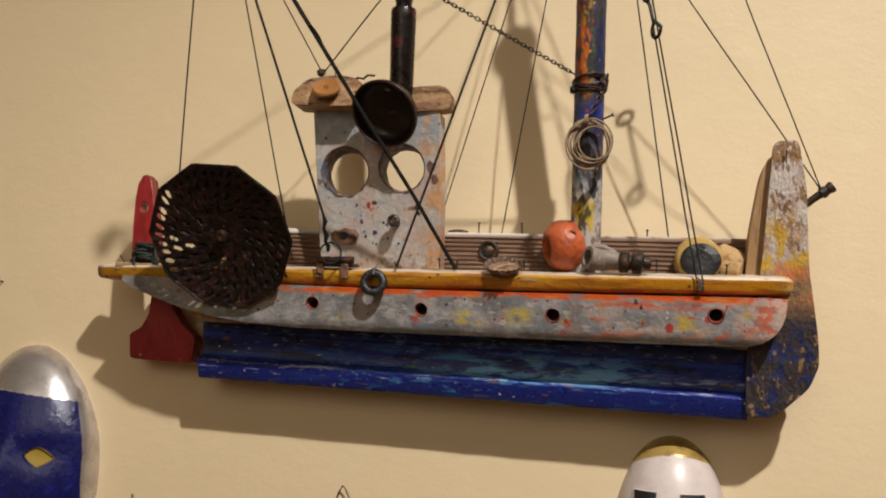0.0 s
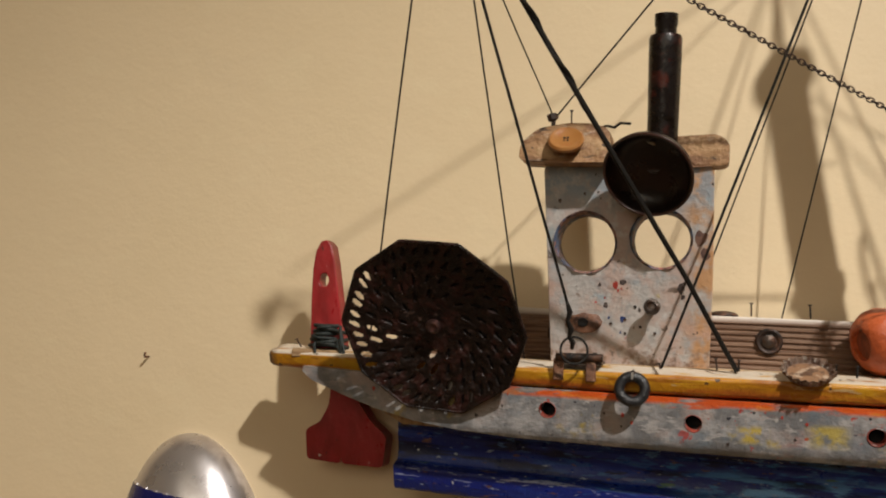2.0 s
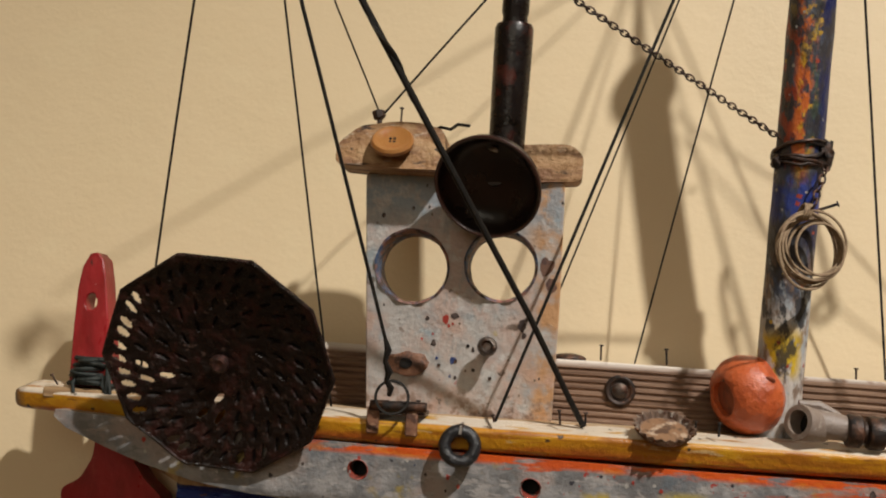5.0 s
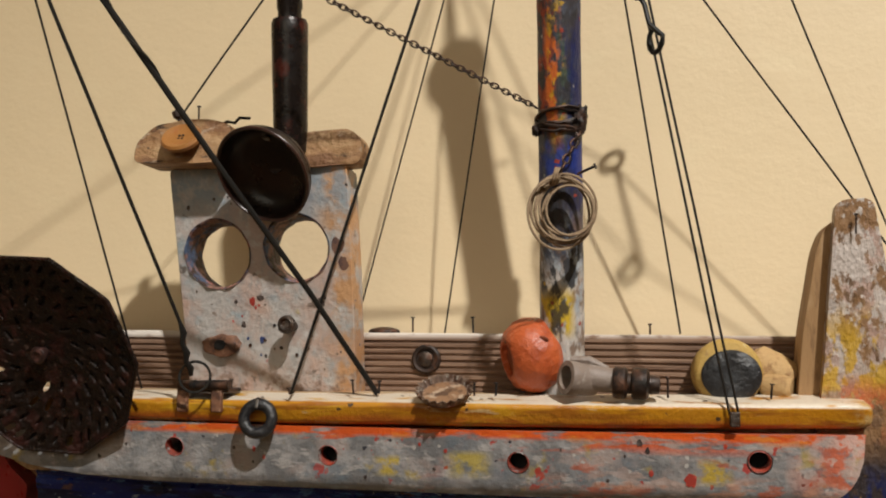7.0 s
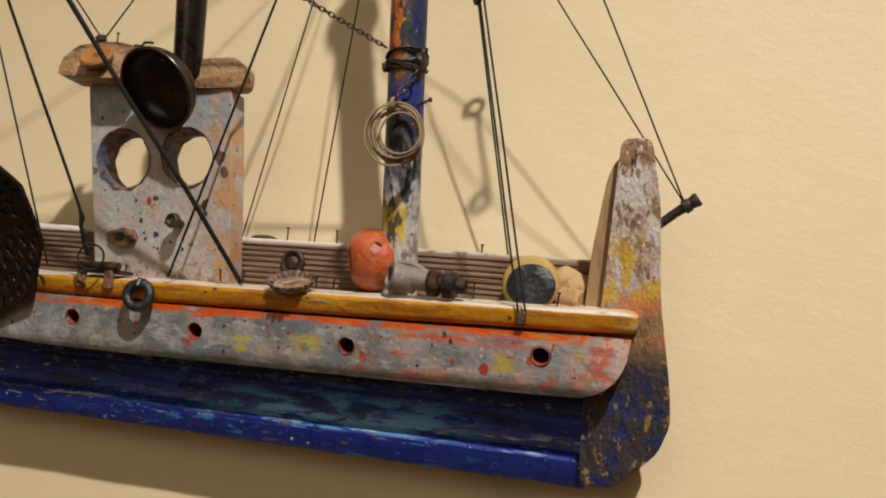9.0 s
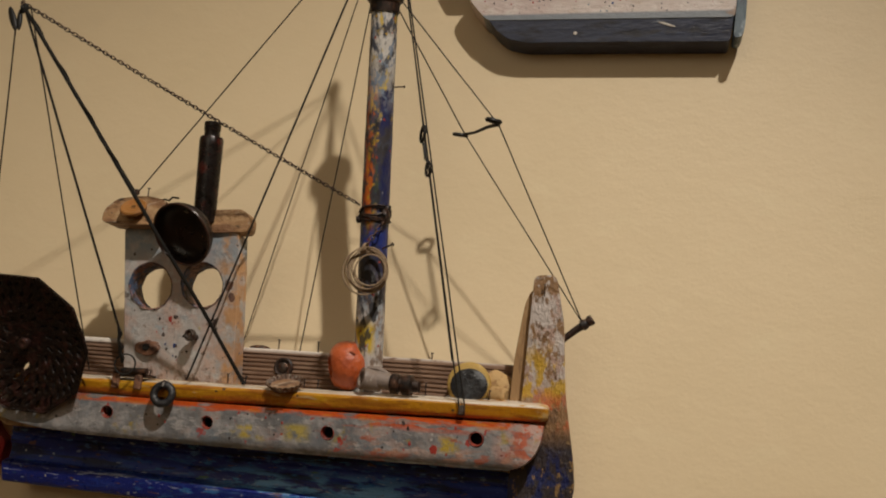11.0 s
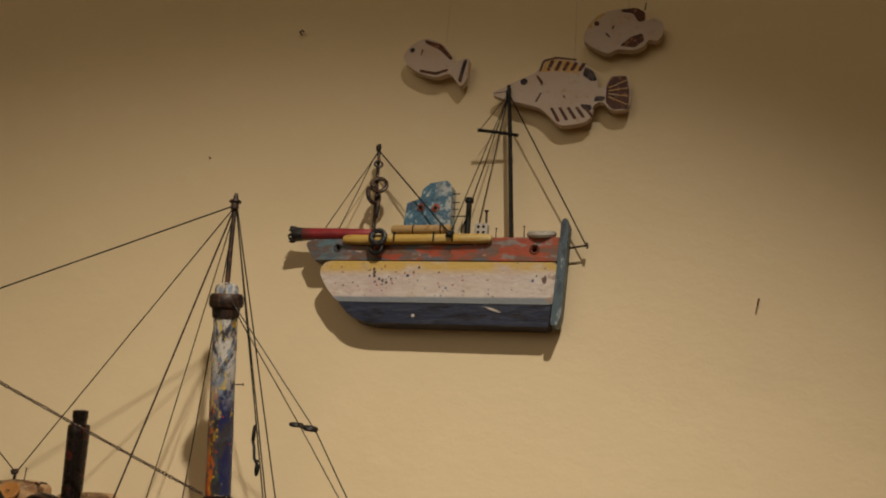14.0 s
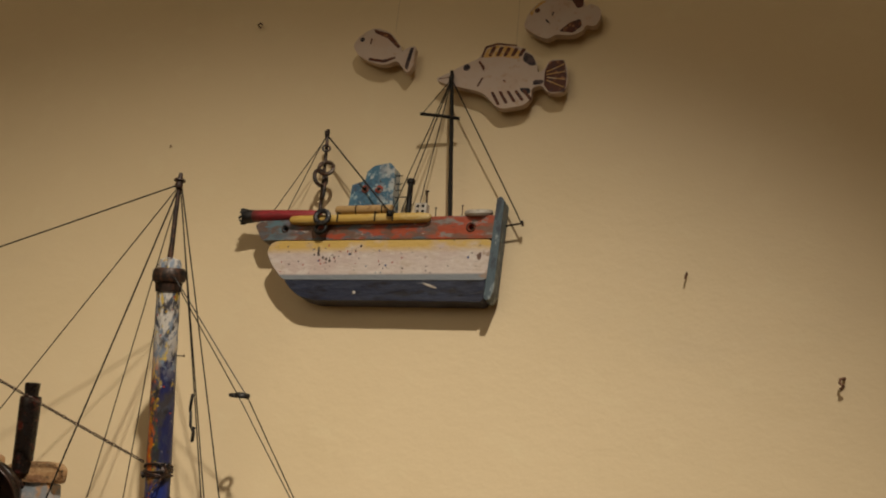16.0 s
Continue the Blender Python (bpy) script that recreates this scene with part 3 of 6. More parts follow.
def tube(points, r, n=6, bm=None, closed=False):
    """A round wire along points."""
    bm = bm or bmesh.new()
    pts = [Vector(p) for p in points]
    m = len(pts)
    rings = []
    u = None
    for i, p in enumerate(pts):
        if closed:
            d = pts[(i + 1) % m] - pts[i - 1]
        else:
            d = pts[min(i + 1, m - 1)] - pts[max(i - 1, 0)]
        d.normalize()
        if u is None:
            u, _, _ = frame_of(d)
        u = (u - d * u.dot(d)).normalized()
        v = d.cross(u)
        rr = r[i] if isinstance(r, (list, tuple)) else r
        rings.append([bm.verts.new(p + (u * math.cos(2 * math.pi * k / n) + v * math.sin(2 * math.pi * k / n)) * rr) for k in range(n)])
    for i in range(m if closed else m - 1):
        a, b = rings[i], rings[(i + 1) % m]
        for k in range(n):
            bm.faces.new((a[k], a[(k + 1) % n], b[(k + 1) % n], b[k]))
    if not closed:
        bm.faces.new(rings[0][::-1])
        bm.faces.new(rings[-1])
    return bm


def ring(centre, axis, radius, r, n=24, k=8, bm=None, squash=1.0):
    u, v, w = frame_of(axis)
    c = Vector(centre)
    return tube([c + u * radius * math.cos(2 * math.pi * i / n) + v * radius * squash * math.sin(2 * math.pi * i / n) for i in range(n)], r, k, bm, True)


def wire(p0, p1, r, sag=0.0, steps=8, wob=0.0, rng=None):
    p0, p1 = Vector(p0), Vector(p1)
    pts = []
    for i in range(steps + 1):
        s = i / steps
        p = p0.lerp(p1, s) - Vector((0, 0, sag * 4 * s * (1 - s)))
        if wob and 0 < i < steps:
            p += Vector([rng.uniform(-wob, wob) for _ in range(3)])
        pts.append(p)
    return tube(pts, r, 6)


def block(x0, x1, y0, y1, z0, z1, bm=None, cuts=0):
    bm = bm or bmesh.new()
    v = [bm.verts.new((x, y, z)) for x in (x0, x1) for y in (y0, y1) for z in (z0, z1)]
    for q in ((0, 1, 3, 2), (4, 6, 7, 5), (0, 4, 5, 1), (2, 3, 7, 6), (0, 2, 6, 4), (1, 5, 7, 3)):
        bm.faces.new([v[i] for i in q])
    return bm


def blob(centre, radii, axis=(0, 0, 1), n=24, rows=14, bm=None, lump=0.0, seed=0.0):
    bm2 = bmesh.new()
    bmesh.ops.create_uvsphere(bm2, u_segments=n, v_segments=rows, radius=1.0)
    q = Vector((0, 0, 1)).rotation_difference(Vector(axis))
    for v in bm2.verts:
        k = 1 + lump * noise.noise(v.co * 1.7 + Vector((seed, seed, 0)))
        v.co = Vector(centre) + q @ Vector((v.co.x * radii[0] * k, v.co.y * radii[1] * k, v.co.z * radii[2] * k))
    if bm is None:
        return bm2
    me = bpy.data.meshes.new("tmp")
    bm2.to_mesh(me)
    bm.from_mesh(me)
    bpy.data.meshes.remove(me)
    bm2.free()
    return bm


def nail(parent, at, up, length, r=0.0006, name="nail"):
    """A small nail: shank from at, head at the far end."""
    bm = lathe(at, up, [(0, 0), (0, r), (length, r), (length, r * 2.3), (length + 0.0007, r * 2.1), (length + 0.0007, 0)], 9)
    return part(name, bm, rusty_iron, parent)


def bevelled_outline(pts, r, n=4):
    """Round the corners of an outline."""
    out = []
    m = len(pts)
    for i in range(m):
        a, b, c = Vector(pts[i - 1]), Vector(pts[i]), Vector(pts[(i + 1) % m])
        d0, d1 = (a - b), (c - b)
        k = min(r, d0.length * 0.45, d1.length * 0.45)
        p, q = b + d0.normalized() * k, b + d1.normalized() * k
        for j in range(n + 1):
            s = j / n
            out.append(tuple((p * (1 - s) + b * s) * (1 - s) + (b * (1 - s) + q * s) * s))
    return out


# ---- the room ----
W0, W1, Y0, Z0, Z1 = -2.2, 2.8, -3.2, -1.5, 1.36
wall_grid = bmesh.new()
block(W0 - 0.12, W1 + 0.12, 0.0, 0.12, Z0 - 0.12, Z1 + 0.12, wall_grid)
tagged(part("wall_north", wall_grid, wall_paint, smooth=False), "cream yellow painted plaster wall with faint trowel marks", "wall", kind="structure")
tagged(part("wall_west", block(W0 - 0.12, W0, Y0, 0.0, Z0, Z1), room_paint, smooth=False), "plain cream painted side wall", "wall", kind="structure")
tagged(part("wall_east", block(W1, W1 + 0.12, Y0, 0.0, Z0, Z1), room_paint, smooth=False), "plain cream painted side wall", "wall", kind="structure")
tagged(part("wall_south", block(W0 - 0.12, W1 + 0.12, Y0 - 0.12, Y0, Z0, Z1), room_paint, smooth=False), "plain cream painted wall", "wall", kind="structure")
tagged(part("floor", block(W0 - 0.12, W1 + 0.12, Y0 - 0.12, 0.0, Z0 - 0.12, Z0), floor_wood, smooth=False), "brown wooden floor", "floor", kind="structure")
tagged(part("ceiling", block(W0 - 0.12, W1 + 0.12, Y0 - 0.12, 0.0, Z1, Z1 + 0.12), ceiling_white, smooth=False), "plain white ceiling", "ceiling", kind="structure")

# the ceiling spot: an open can round the lamp
can = thing("ceiling_spotlight", (LAMP_AT[0], LAMP_AT[1], Z1), "small white spotlight can fixed to the ceiling", "spotlight")
aim = (Vector(LAMP_AIM) - Vector(LAMP_AT)).normalized()
part("lamp_can", lathe(Vector(LAMP_AT) - aim * 0.05, aim, [(0, 0), (0, 0.050), (0.070, 0.060), (0.070, 0.057), (0.004, 0.047), (0.004, 0)], 28), lamp_white, can)
part("bracket", rod((LAMP_AT[0], LAMP_AT[1], Z1), Vector(LAMP_AT) - aim * 0.045, 0.008), lamp_white, can)


# ---- the large model boat ----
rng = random.Random(4)
boat = thing("model_boat", (0.28, -0.02, -0.066), "weathered driftwood model fishing boat, blue keel, hung on wall", "model boat")


def lean(y, k=0.2):
    return lambda x, z: y - k * z


# keel: moulded blue board, swept along x
prof = [(-0.004, -0.016), (-0.0345, -0.016), (-0.0350, -0.0255), (-0.0336, -0.0262), (-0.0336, -0.0275), (-0.0346, -0.0282), (-0.0338, -0.0335), (-0.0325, -0.0355), (-0.0318, -0.0385),
        (-0.0320, -0.0430), (-0.0335, -0.0465), (-0.0400, -0.0488), (-0.0412, -0.0505), (-0.0375, -0.0635), (-0.0355, -0.0655), (-0.004, -0.066)]


def sweep(profile, x0, x1, n, dz=lambda x: 0.0, dy=lambda x: 0.0, nose=0.0):
    """A profile carried along x; nose rounds both ends over that length."""
    bm = bmesh.new()
    rows = []
    steps = [i / n for i in range(n + 1)]
    if nose:
        k = nose / (x1 - x0)
        steps = sorted([s for s in steps if k < s < 1 - k] + [0, 0.12 * k, 0.4 * k, k, 1 - k, 1 - 0.4 * k, 1 - 0.12 * k, 1])
    my, mz = sum(p[0] for p in profile) / len(profile), sum(p[1] for p in profile) / len(profile)
    for s in steps:
        x = x0 + (x1 - x0) * s
        f = 1.0 if not nose else 0.45 + 0.55 * math.sqrt(max(0.0, 1 - max(0.0, 1 - min(s, 1 - s) / k) ** 2))
        rows.append([bm.verts.new((x, my + (y - my) * f + dy(x), mz + (z - mz) * f + dz(x))) for y, z in profile])
    m = len(profile)
    for a, b in zip(rows, rows[1:]):
        for k in range(m):
            bm.faces.new((a[k], a[(k + 1) % m], b[(k + 1) % m], b[k]))
    bm.faces.new(rows[0][::-1])
    bm.faces.new(rows[-1])
    return bm


wav = lambda s, a: (lambda x: a * noise.noise(Vector((x * 26, s, 0))) + 0.35 * a * noise.noise(Vector((x * 90, s, 3))))
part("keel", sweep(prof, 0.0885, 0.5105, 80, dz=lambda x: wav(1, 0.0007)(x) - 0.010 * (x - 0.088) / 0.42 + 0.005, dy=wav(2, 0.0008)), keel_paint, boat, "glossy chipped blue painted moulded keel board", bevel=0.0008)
part("hull_core", plate([(0.04, 0.027), (0.045, 0.012), (0.10, -0.0155), (0.508, -0.017), (0.512, 0.027)], -0.058, -0.008), bare_wood, boat, "unpainted wooden hull core")

# the pale plank with four portholes
PORTS = [(0.1955, 0.0006), (0.2795, -0.0018), (0.3755, -0.0028), (0.4865, 0.0005)]
strip_out = [(0.034, 0.0185), (0.033, 0.0150), (0.040, 0.0095), (0.062, 0.0015), (0.084, -0.0055), (0.110, -0.0115), (0.140, -0.0155), (0.175, -0.0178), (0.24, -0.0188), (0.32, -0.0192), (0.42, -0.0198),
             (0.500, -0.0200), (0.508, -0.0194), (0.515, -0.0177), (0.521, -0.0146), (0.526, -0.0102), (0.5295, -0.0046), (0.532, 0.0020), (0.5335, 0.0135), (0.50, 0.0133), (0.42, 0.0128), (0.34, 0.0125), (0.25, 0.0128), (0.16, 0.0138), (0.09, 0.0165)]
bm = plate(strip_out, lambda x, z: -0.0722 - 0.2 * z, -0.058, [circle(x, z, 0.0049 + 0.0003 * i, n=20, turn=i) for i, (x, z) in enumerate(PORTS)])
for co, no in (((0.12, 0, 0), (1, 0, 0)), ((0.09, 0, 0), (1, 0, 0)), ((0.06, 0, 0), (1, 0, 0)), ((0, 0, -0.0125), (0, 0, 1)), ((0, 0, -0.0155), (0, 0, 1)), ((0, 0, -0.0175), (0, 0, 1)), ((0.518, 0, 0), (1, 0, 0.3)), ((0.525, 0, 0), (1, 0, 0.3))):
    bmesh.ops.bisect_plane(bm, geom=bm.verts[:] + bm.edges[:] + bm.faces[:], plane_co=co, plane_no=no)
for v in bm.verts:
    if v.co.y < -0.062:
        v.co.y += 0.07 * max(0, 0.12 - v.co.x) + 70 * max(0, -0.0125 - v.co.z) ** 2 + 22 * max(0, v.co.x + 0.3 * v.co.z - 0.518) ** 2
plank = part("hull_plank", bm, strip_paint, boat, "chipped pale grey plank with orange edge and paint splashes", bevel=0.0012)
for x, z in PORTS:
    part("porthole", lathe((x, -0.0590, z), (0, -1, 0), [(0, 0), (0, 0.0058), (0.0004, 0.0058), (0.0004, 0)], 20), soot, plank, "dark drilled porthole")
    part("porthole_rim", lathe((x, -0.0728 - 0.2 * z, z), (0, 1, 0.2), [(0.0006, 0.0053), (0.0003, 0.0050), (0.0008, 0.0046), (0.006, 0.0044), (0.006, 0.0052), (0.002, 0.0056), (0.0006, 0.0053)], 22), rim_orange, plank, "orange painted porthole rim")

# rail
rail_prof = [(-0.0752, 0.0150), (-0.0762, 0.0165), (-0.0780, 0.0236), (-0.0764, 0.0254), (-0.058, 0.0292), (-0.058, 0.0140), (-0.073, 0.0140)]
rail_z = lambda x: 0.0025 * ((x - 0.27) / 0.27) ** 2 + 0.0004 * noise.noise(Vector((x * 30, 5, 0)))
rail_y = lambda x: 0.022 * max(0.0, (0.16 - x) / 0.16) ** 1.2 + 0.006 * max(0, (x - 0.42) / 0.12) + 0.0007 * noise.noise(Vector((x * 35, 9, 0)))
part("rail", sweep(rail_prof, 0.0, 0.5365, 70, dz=rail_z, dy=rail_y, nose=0.006), rail_paint, boat, "yellow painted rail with worn white top", bevel=0.0026, steps=4)
part("deck", block(0.02, 0.52, -0.0600, -0.030, 0.0235, 0.0292), deck_wood, boat, "bare brown deck board", bevel=0.0008)

# back board with ribbed grain
ribs = [(-0.014, 0.0605), (-0.0335, 0.0612), (-0.0345, 0.0600)]
for k in range(9):
    z = 0.0585 - 0.0034 * k
    ribs += [(-0.0350, z), (-0.0350, z - 0.0012), (-0.0338, z - 0.0019), (-0.0338, z - 0.0027)]
ribs += [(-0.0345, 0.0225), (-0.014, 0.0225)]
backb = part("back_board", sweep(ribs, 0.095, 0.522, 34, dz=lambda x: -0.0024 * max(0, (x - 0.25) / 0.27) + 0.0012 * max(0, (0.25 - x) / 0.1) + 0.0003 * noise.noise(Vector((x * 40, 2, 2)))), back_wood, boat, "ribbed brown wooden board with white top edge")
for x, z in ((0.1955, 0.046), (0.3215, 0.0465), (0.118, 0.047)):
    w = part("washer", lathe((x, -0.0345, z), (0, -1, 0), [(0, 0), (0, 0.0080), (0.0022, 0.0078), (0.0030, 0.0068), (0.0026, 0.0056), (0.0012, 0.0050), (0.0012, 0)], 24), rusty_iron, backb, "rusty washer")
    part("bolt_head", lathe((x, -0.0357, z), (0, -1, 0), [(0, 0), (0, 0.0042), (0.0012, 0.0040), (0.0020, 0.0024), (0.0022, 0.0010), (0.0022, 0)], 10), bolt_iron, w, "dull rusty bolt head")
part("back_knob", blob((0.295, -0.025, 0.0615), (0.009, 0.007, 0.0028)), rusty_iron, backb)

# bow stem: a painted board before a bare one
stem_front = lambda x, z: -0.0565 - 0.2 * z
stem_out = bevelled_outline([(0.5225, 0.1195), (0.5385, 0.1205), (0.5445, 0.088), (0.5475, 0.035), (0.5545, -0.010), (0.556, -0.030), (0.550, -0.046), (0.528, -0.067), (0.509, -0.068), (0.508, -0.03), (0.513, 0.005), (0.5165, 0.035), (0.519, 0.07)], 0.005)
part("stem", plate(stem_out, stem_front, lambda x, z: -0.0500 - 0.2 * z), stem_paint, boat, "bow post with peeling white, yellow and blue paint", bevel=0.002, steps=3)
stem_back = bevelled_outline([(0.5205, 0.1115), (0.537, 0.112), (0.545, 0.03), (0.551, -0.045), (0.52, -0.06), (0.508, 0.0), (0.5065, 0.028), (0.5090, 0.060), (0.5155, 0.1000)], 0.006)
part("stem_backing", plate(stem_back, lambda x, z: -0.0503 - 0.2 * z, lambda x, z: -0.030 - 0.2 * z), bare_wood, boat, "bare brown board behind the bow post", bevel=0.0015)
nail(boat, (0.5305, -0.080, 0.104), (0.0, -0.25, 1), 0.0085, 0.0004)
spike = part("bowsprit", tube([(0.543, -0.054, 0.0775), (0.5515, -0.0545, 0.0845), (0.558, -0.056, 0.0890)], [0.0026, 0.0026, 0.003], 10), rusty_iron, boat, "black iron bolt at the bow")
part("bolt_head", lathe((0.5565, -0.0556, 0.0880), (0.8, -0.1, 0.55), [(0, 0), (0, 0.0042), (0.0035, 0.0040), (0.0045, 0.0032), (0.008, 0.0042), (0.0095, 0.0036), (0.0095, 0)], 12), rusty_iron, spike)

# wheelhouse with two round windows
HOLES = [(0.2150, 0.1015, 0.0180), (0.2594, 0.1040, 0.0173)]
house_out = bevelled_outline([(0.1930, 0.028), (0.1920, 0.080), (0.1905, 0.146), (0.2890, 0.145), (0.2890, 0.09), (0.2875, 0.028)], 0.002, 2)
house_y = lambda x, z: -0.0525 - 0.24 * (z - 0.03)
house = part("wheelhouse", plate(house_out, house_y, lambda x, z: house_y(x, z) + 0.0180, [circle(x, z, r, r * 0.98, 36) for x, z, r in HOLES]), house_paint, boat, "pale worn wheelhouse board with two round windows", bevel=0.0012)
for x, z, r in HOLES:
    bm = bmesh.new()
    n = 36
    rows = []
    for y, rr in ((-0.0008, r + 0.0011), (-0.0004, r + 0.0001), (0.0024, r - 0.0006), (0.0175, r - 0.0006), (0.0185, r + 0.001)):
        wob = [1 - 0.03 * abs(noise.noise(Vector((3 * math.cos(2 * math.pi * i / n), 3 * math.sin(2 * math.pi * i / n), x * 90 + y * 40)))) for i in range(n)]
        row = []
        for i in range(n):
            hx, hz = x + rr * wob[i] * math.cos(2 * math.pi * i / n), z + rr * wob[i] * 0.98 * math.sin(2 * math.pi * i / n)
            row.append(bm.verts.new((hx, house_y(hx, hz) + y + 0.0006 * math.sin(i * 1.7), hz)))
        rows.append(row)
    for a, b in zip(rows, rows[1:]):
        for i in range(n):
            bm.faces.new((a[i], a[(i + 1) % n], b[(i + 1) % n], b[i]))
    part("window_lining", bm, hole_paint, house, "worn red and blue painted window edge")
part("bolt", lathe((0.2550, -0.0590, 0.0635), (0, -1, 0.05), [(0, 0), (0, 0.0026), (0.010, 0.0026), (0.010, 0.0046), (0.0116, 0.0050), (0.0130, 0.0044), (0.0134, 0.0030), (0.0122, 0.0020), (0.0122, 0)], 14), bolt_iron, house, "rusty screw bolt")
part("washer", blob((0.2150, -0.0590, 0.0535), (0.0115, 0.0022, 0.0056), lump=0.35), rust_brown, house, "rusty brown oval washer")
part("washer_hole", blob((0.2135, -0.0608, 0.0535), (0.0035, 0.0012, 0.0028)), soot, house)
for x, z in ((0.2385, 0.0562), (0.2475, 0.0522), (0.2300, 0.0535), (0.2445, 0.0640), (0.2560, 0.0485)):
    part("nail_head", lathe((x, house_y(x, z) + 0.0003, z), (0, -1, 0), [(0, 0), (0, 0.0011), (0.0007, 0.0009), (0.0007, 0)], 8), rusty_iron, house)



def splash(cx, cz, size, arms, seed, mat, label="", owner=None, face=house_y):
    """A ragged drop of dried paint on a painted face."""
    n = 16
    out = []
    for j in range(n):
        a = 2 * math.pi * j / n
        k = 0.60 + 0.34 * noise.noise(Vector((arms * 0.26 * math.cos(a), arms * 0.26 * math.sin(a), seed * 3.1)))
        out.append((cx + size * k * math.cos(a), cz + size * k * math.sin(a) * 1.25))
    part("paint_splash", plate(out, lambda x, z: face(x, z) - 0.00022, lambda x, z: face(x, z) + 0.0004), mat, owner or house, label)


for cx, cz, size, arms, seed in ((0.2328, 0.0768, 0.0030, 5, 1), (0.2345, 0.0735, 0.0012, 4, 2), (0.2365, 0.0745, 0.0010, 4, 3), (0.2265, 0.0690, 0.0008, 4, 12)):
    splash(cx, cz, size, arms, seed, splash_red, "dried red paint splash")
for cx, cz, size, arms, seed in ((0.2376, 0.0782, 0.0026, 4, 4), (0.2236, 0.0765, 0.0016, 4, 5), (0.2470, 0.0622, 0.0014, 7, 6), (0.2384, 0.0478, 0.0012, 7, 7), (0.2712, 0.0755, 0.0038, 9, 8), (0.2722, 0.0705, 0.0020, 8, 9), (0.2732, 0.0785, 0.0016, 8, 19), (0.2270, 0.0645, 0.0024, 5, 10), (0.2805, 0.0500, 0.0009, 5, 11),
                                 (0.2012, 0.0820, 0.0009, 5, 13), (0.2185, 0.0835, 0.0010, 4, 14), (0.2000, 0.1260, 0.0016, 5, 15), (0.2150, 0.1300, 0.0012, 4, 16), (0.2230, 0.1310, 0.0010, 4, 17)):
    splash(cx, cz, size, arms, seed, splash_dark, "dark dried paint spot")
for cx, cz, size in ((0.2371, 0.0564, 0.0025), (0.2290, 0.0570, 0.0012)):
    splash(cx, cz, size, 4, 21, splash_blue, "small blue paint mark")
splash(0.2822, 0.1050, 0.0058, 5, 31, splash_rust, "bare rusty scrape beside the window")
splash(0.2845, 0.0960, 0.0044, 5, 32, splash_rust, "bare rusty scrape beside the window")
plank_face = lambda x, z: -0.0723 - 0.2 * z
for cx, cz, size, mat in ((0.4330, 0.0080, 0.0022, splash_dark), (0.4365, 0.0045, 0.0020, splash_dark), (0.4260, 0.0020, 0.0010, splash_dark), (0.3960, 0.0040, 0.0010, splash_dark), (0.2985, -0.0120, 0.0014, splash_dark), (0.3270, 0.0050, 0.0012, splash_red), (0.3400, 0.0022, 0.0014, splash_red),
                          (0.3340, -0.0070, 0.0012, splash_dark), (0.4560, -0.0085, 0.0044, splash_red), (0.4380, -0.0060, 0.0018, splash_red), (0.2450, -0.0035, 0.0013, splash_red), (0.2390, -0.0060, 0.0010, splash_dark), (0.2290, 0.0010, 0.0012, splash_dark), (0.1680, 0.0015, 0.0012, splash_dark), (0.4180, -0.0100, 0.0014, splash_dark)):
    splash(cx, cz, size, 6, int(cx * 9000), mat, "", plank, plank_face)

# roof, two pieces of driftwood
roofl = bevelled_outline([(0.1775, 0.1475), (0.1785, 0.158), (0.189, 0.1665), (0.205, 0.1695), (0.220, 0.1690), (0.2305, 0.1660), (0.2325, 0.1455), (0.21, 0.1455)], 0.004)
roof = part("roof", plate(roofl, lambda x, z: -0.0955 - 0.12 * (0.15 - z) + 0.002 * noise.noise(Vector((x * 60, z * 60, 1))), -0.0725), driftwood, boat, "rounded driftwood roof board", bevel=0.0045, steps=4)
roofr = bevelled_outline([(0.2430, 0.1450), (0.2440, 0.1590), (0.268, 0.1625), (0.291, 0.1635), (0.2975, 0.158), (0.2970, 0.1455), (0.270, 0.1440)], 0.004)
part("roof", plate(roofr, lambda x, z: -0.0825 + 0.0015 * noise.noise(Vector((x * 60, z * 60, 4))), -0.0675), driftwood, boat, "rounded driftwood roof board", bevel=0.0035, steps=3)
btn = part("button", lathe((0.2062, -0.0965, 0.1568), (0.05, -0.78, 0.62), [(0, 0), (0, 0.0088), (0.001, 0.0102), (0.003, 0.0104), (0.0042, 0.0094), (0.0038, 0.0076), (0.0030, 0.006), (0.0030, 0)], 36), button_wood, roof, "round wooden coat button")
for k in range(4):
    a = math.pi / 4 + k * math.pi / 2
    c = Vector((0.2062, -0.0965, 0.1568)) + Vector((0.05, -0.78, 0.62)).normalized() * 0.0030 + Vector((math.cos(a) * 0.0014, 0.45 * math.sin(a) * 0.0014, math.sin(a) * 0.0013))
    part("button_hole", lathe(c, (0.05, -0.78, 0.62), [(0, 0), (0, 0.0007), (0.0003, 0.0007), (0.0003, 0)], 8), soot, btn)
cup_n = Vector((-0.18, -0.80, -0.57)).normalized()
cup_at = Vector((0.2535, -0.1040, 0.1362)) - cup_n * 0.0150
part("round_cup", lathe(cup_at, cup_n, [(0, 0), (0, 0.0120), (0.0015, 0.0170), (0.0050, 0.0218), (0.0090, 0.0240), (0.0100, 0.0238), (0.0108, 0.0248), (0.0150, 0.0256), (0.0156, 0.0249), (0.0150, 0.0239), (0.0105, 0.0230), (0.0060, 0.0205), (0.0035, 0.0160), (0.0028, 0)], 56), cup_brown, boat, "shallow dark brown furniture cup")
part("cup_rim", ring(cup_at + cup_n * 0.0150, cup_n, 0.0250, 0.0008, 56, 8), cup_rim_red, boat, "worn reddish brown rim")
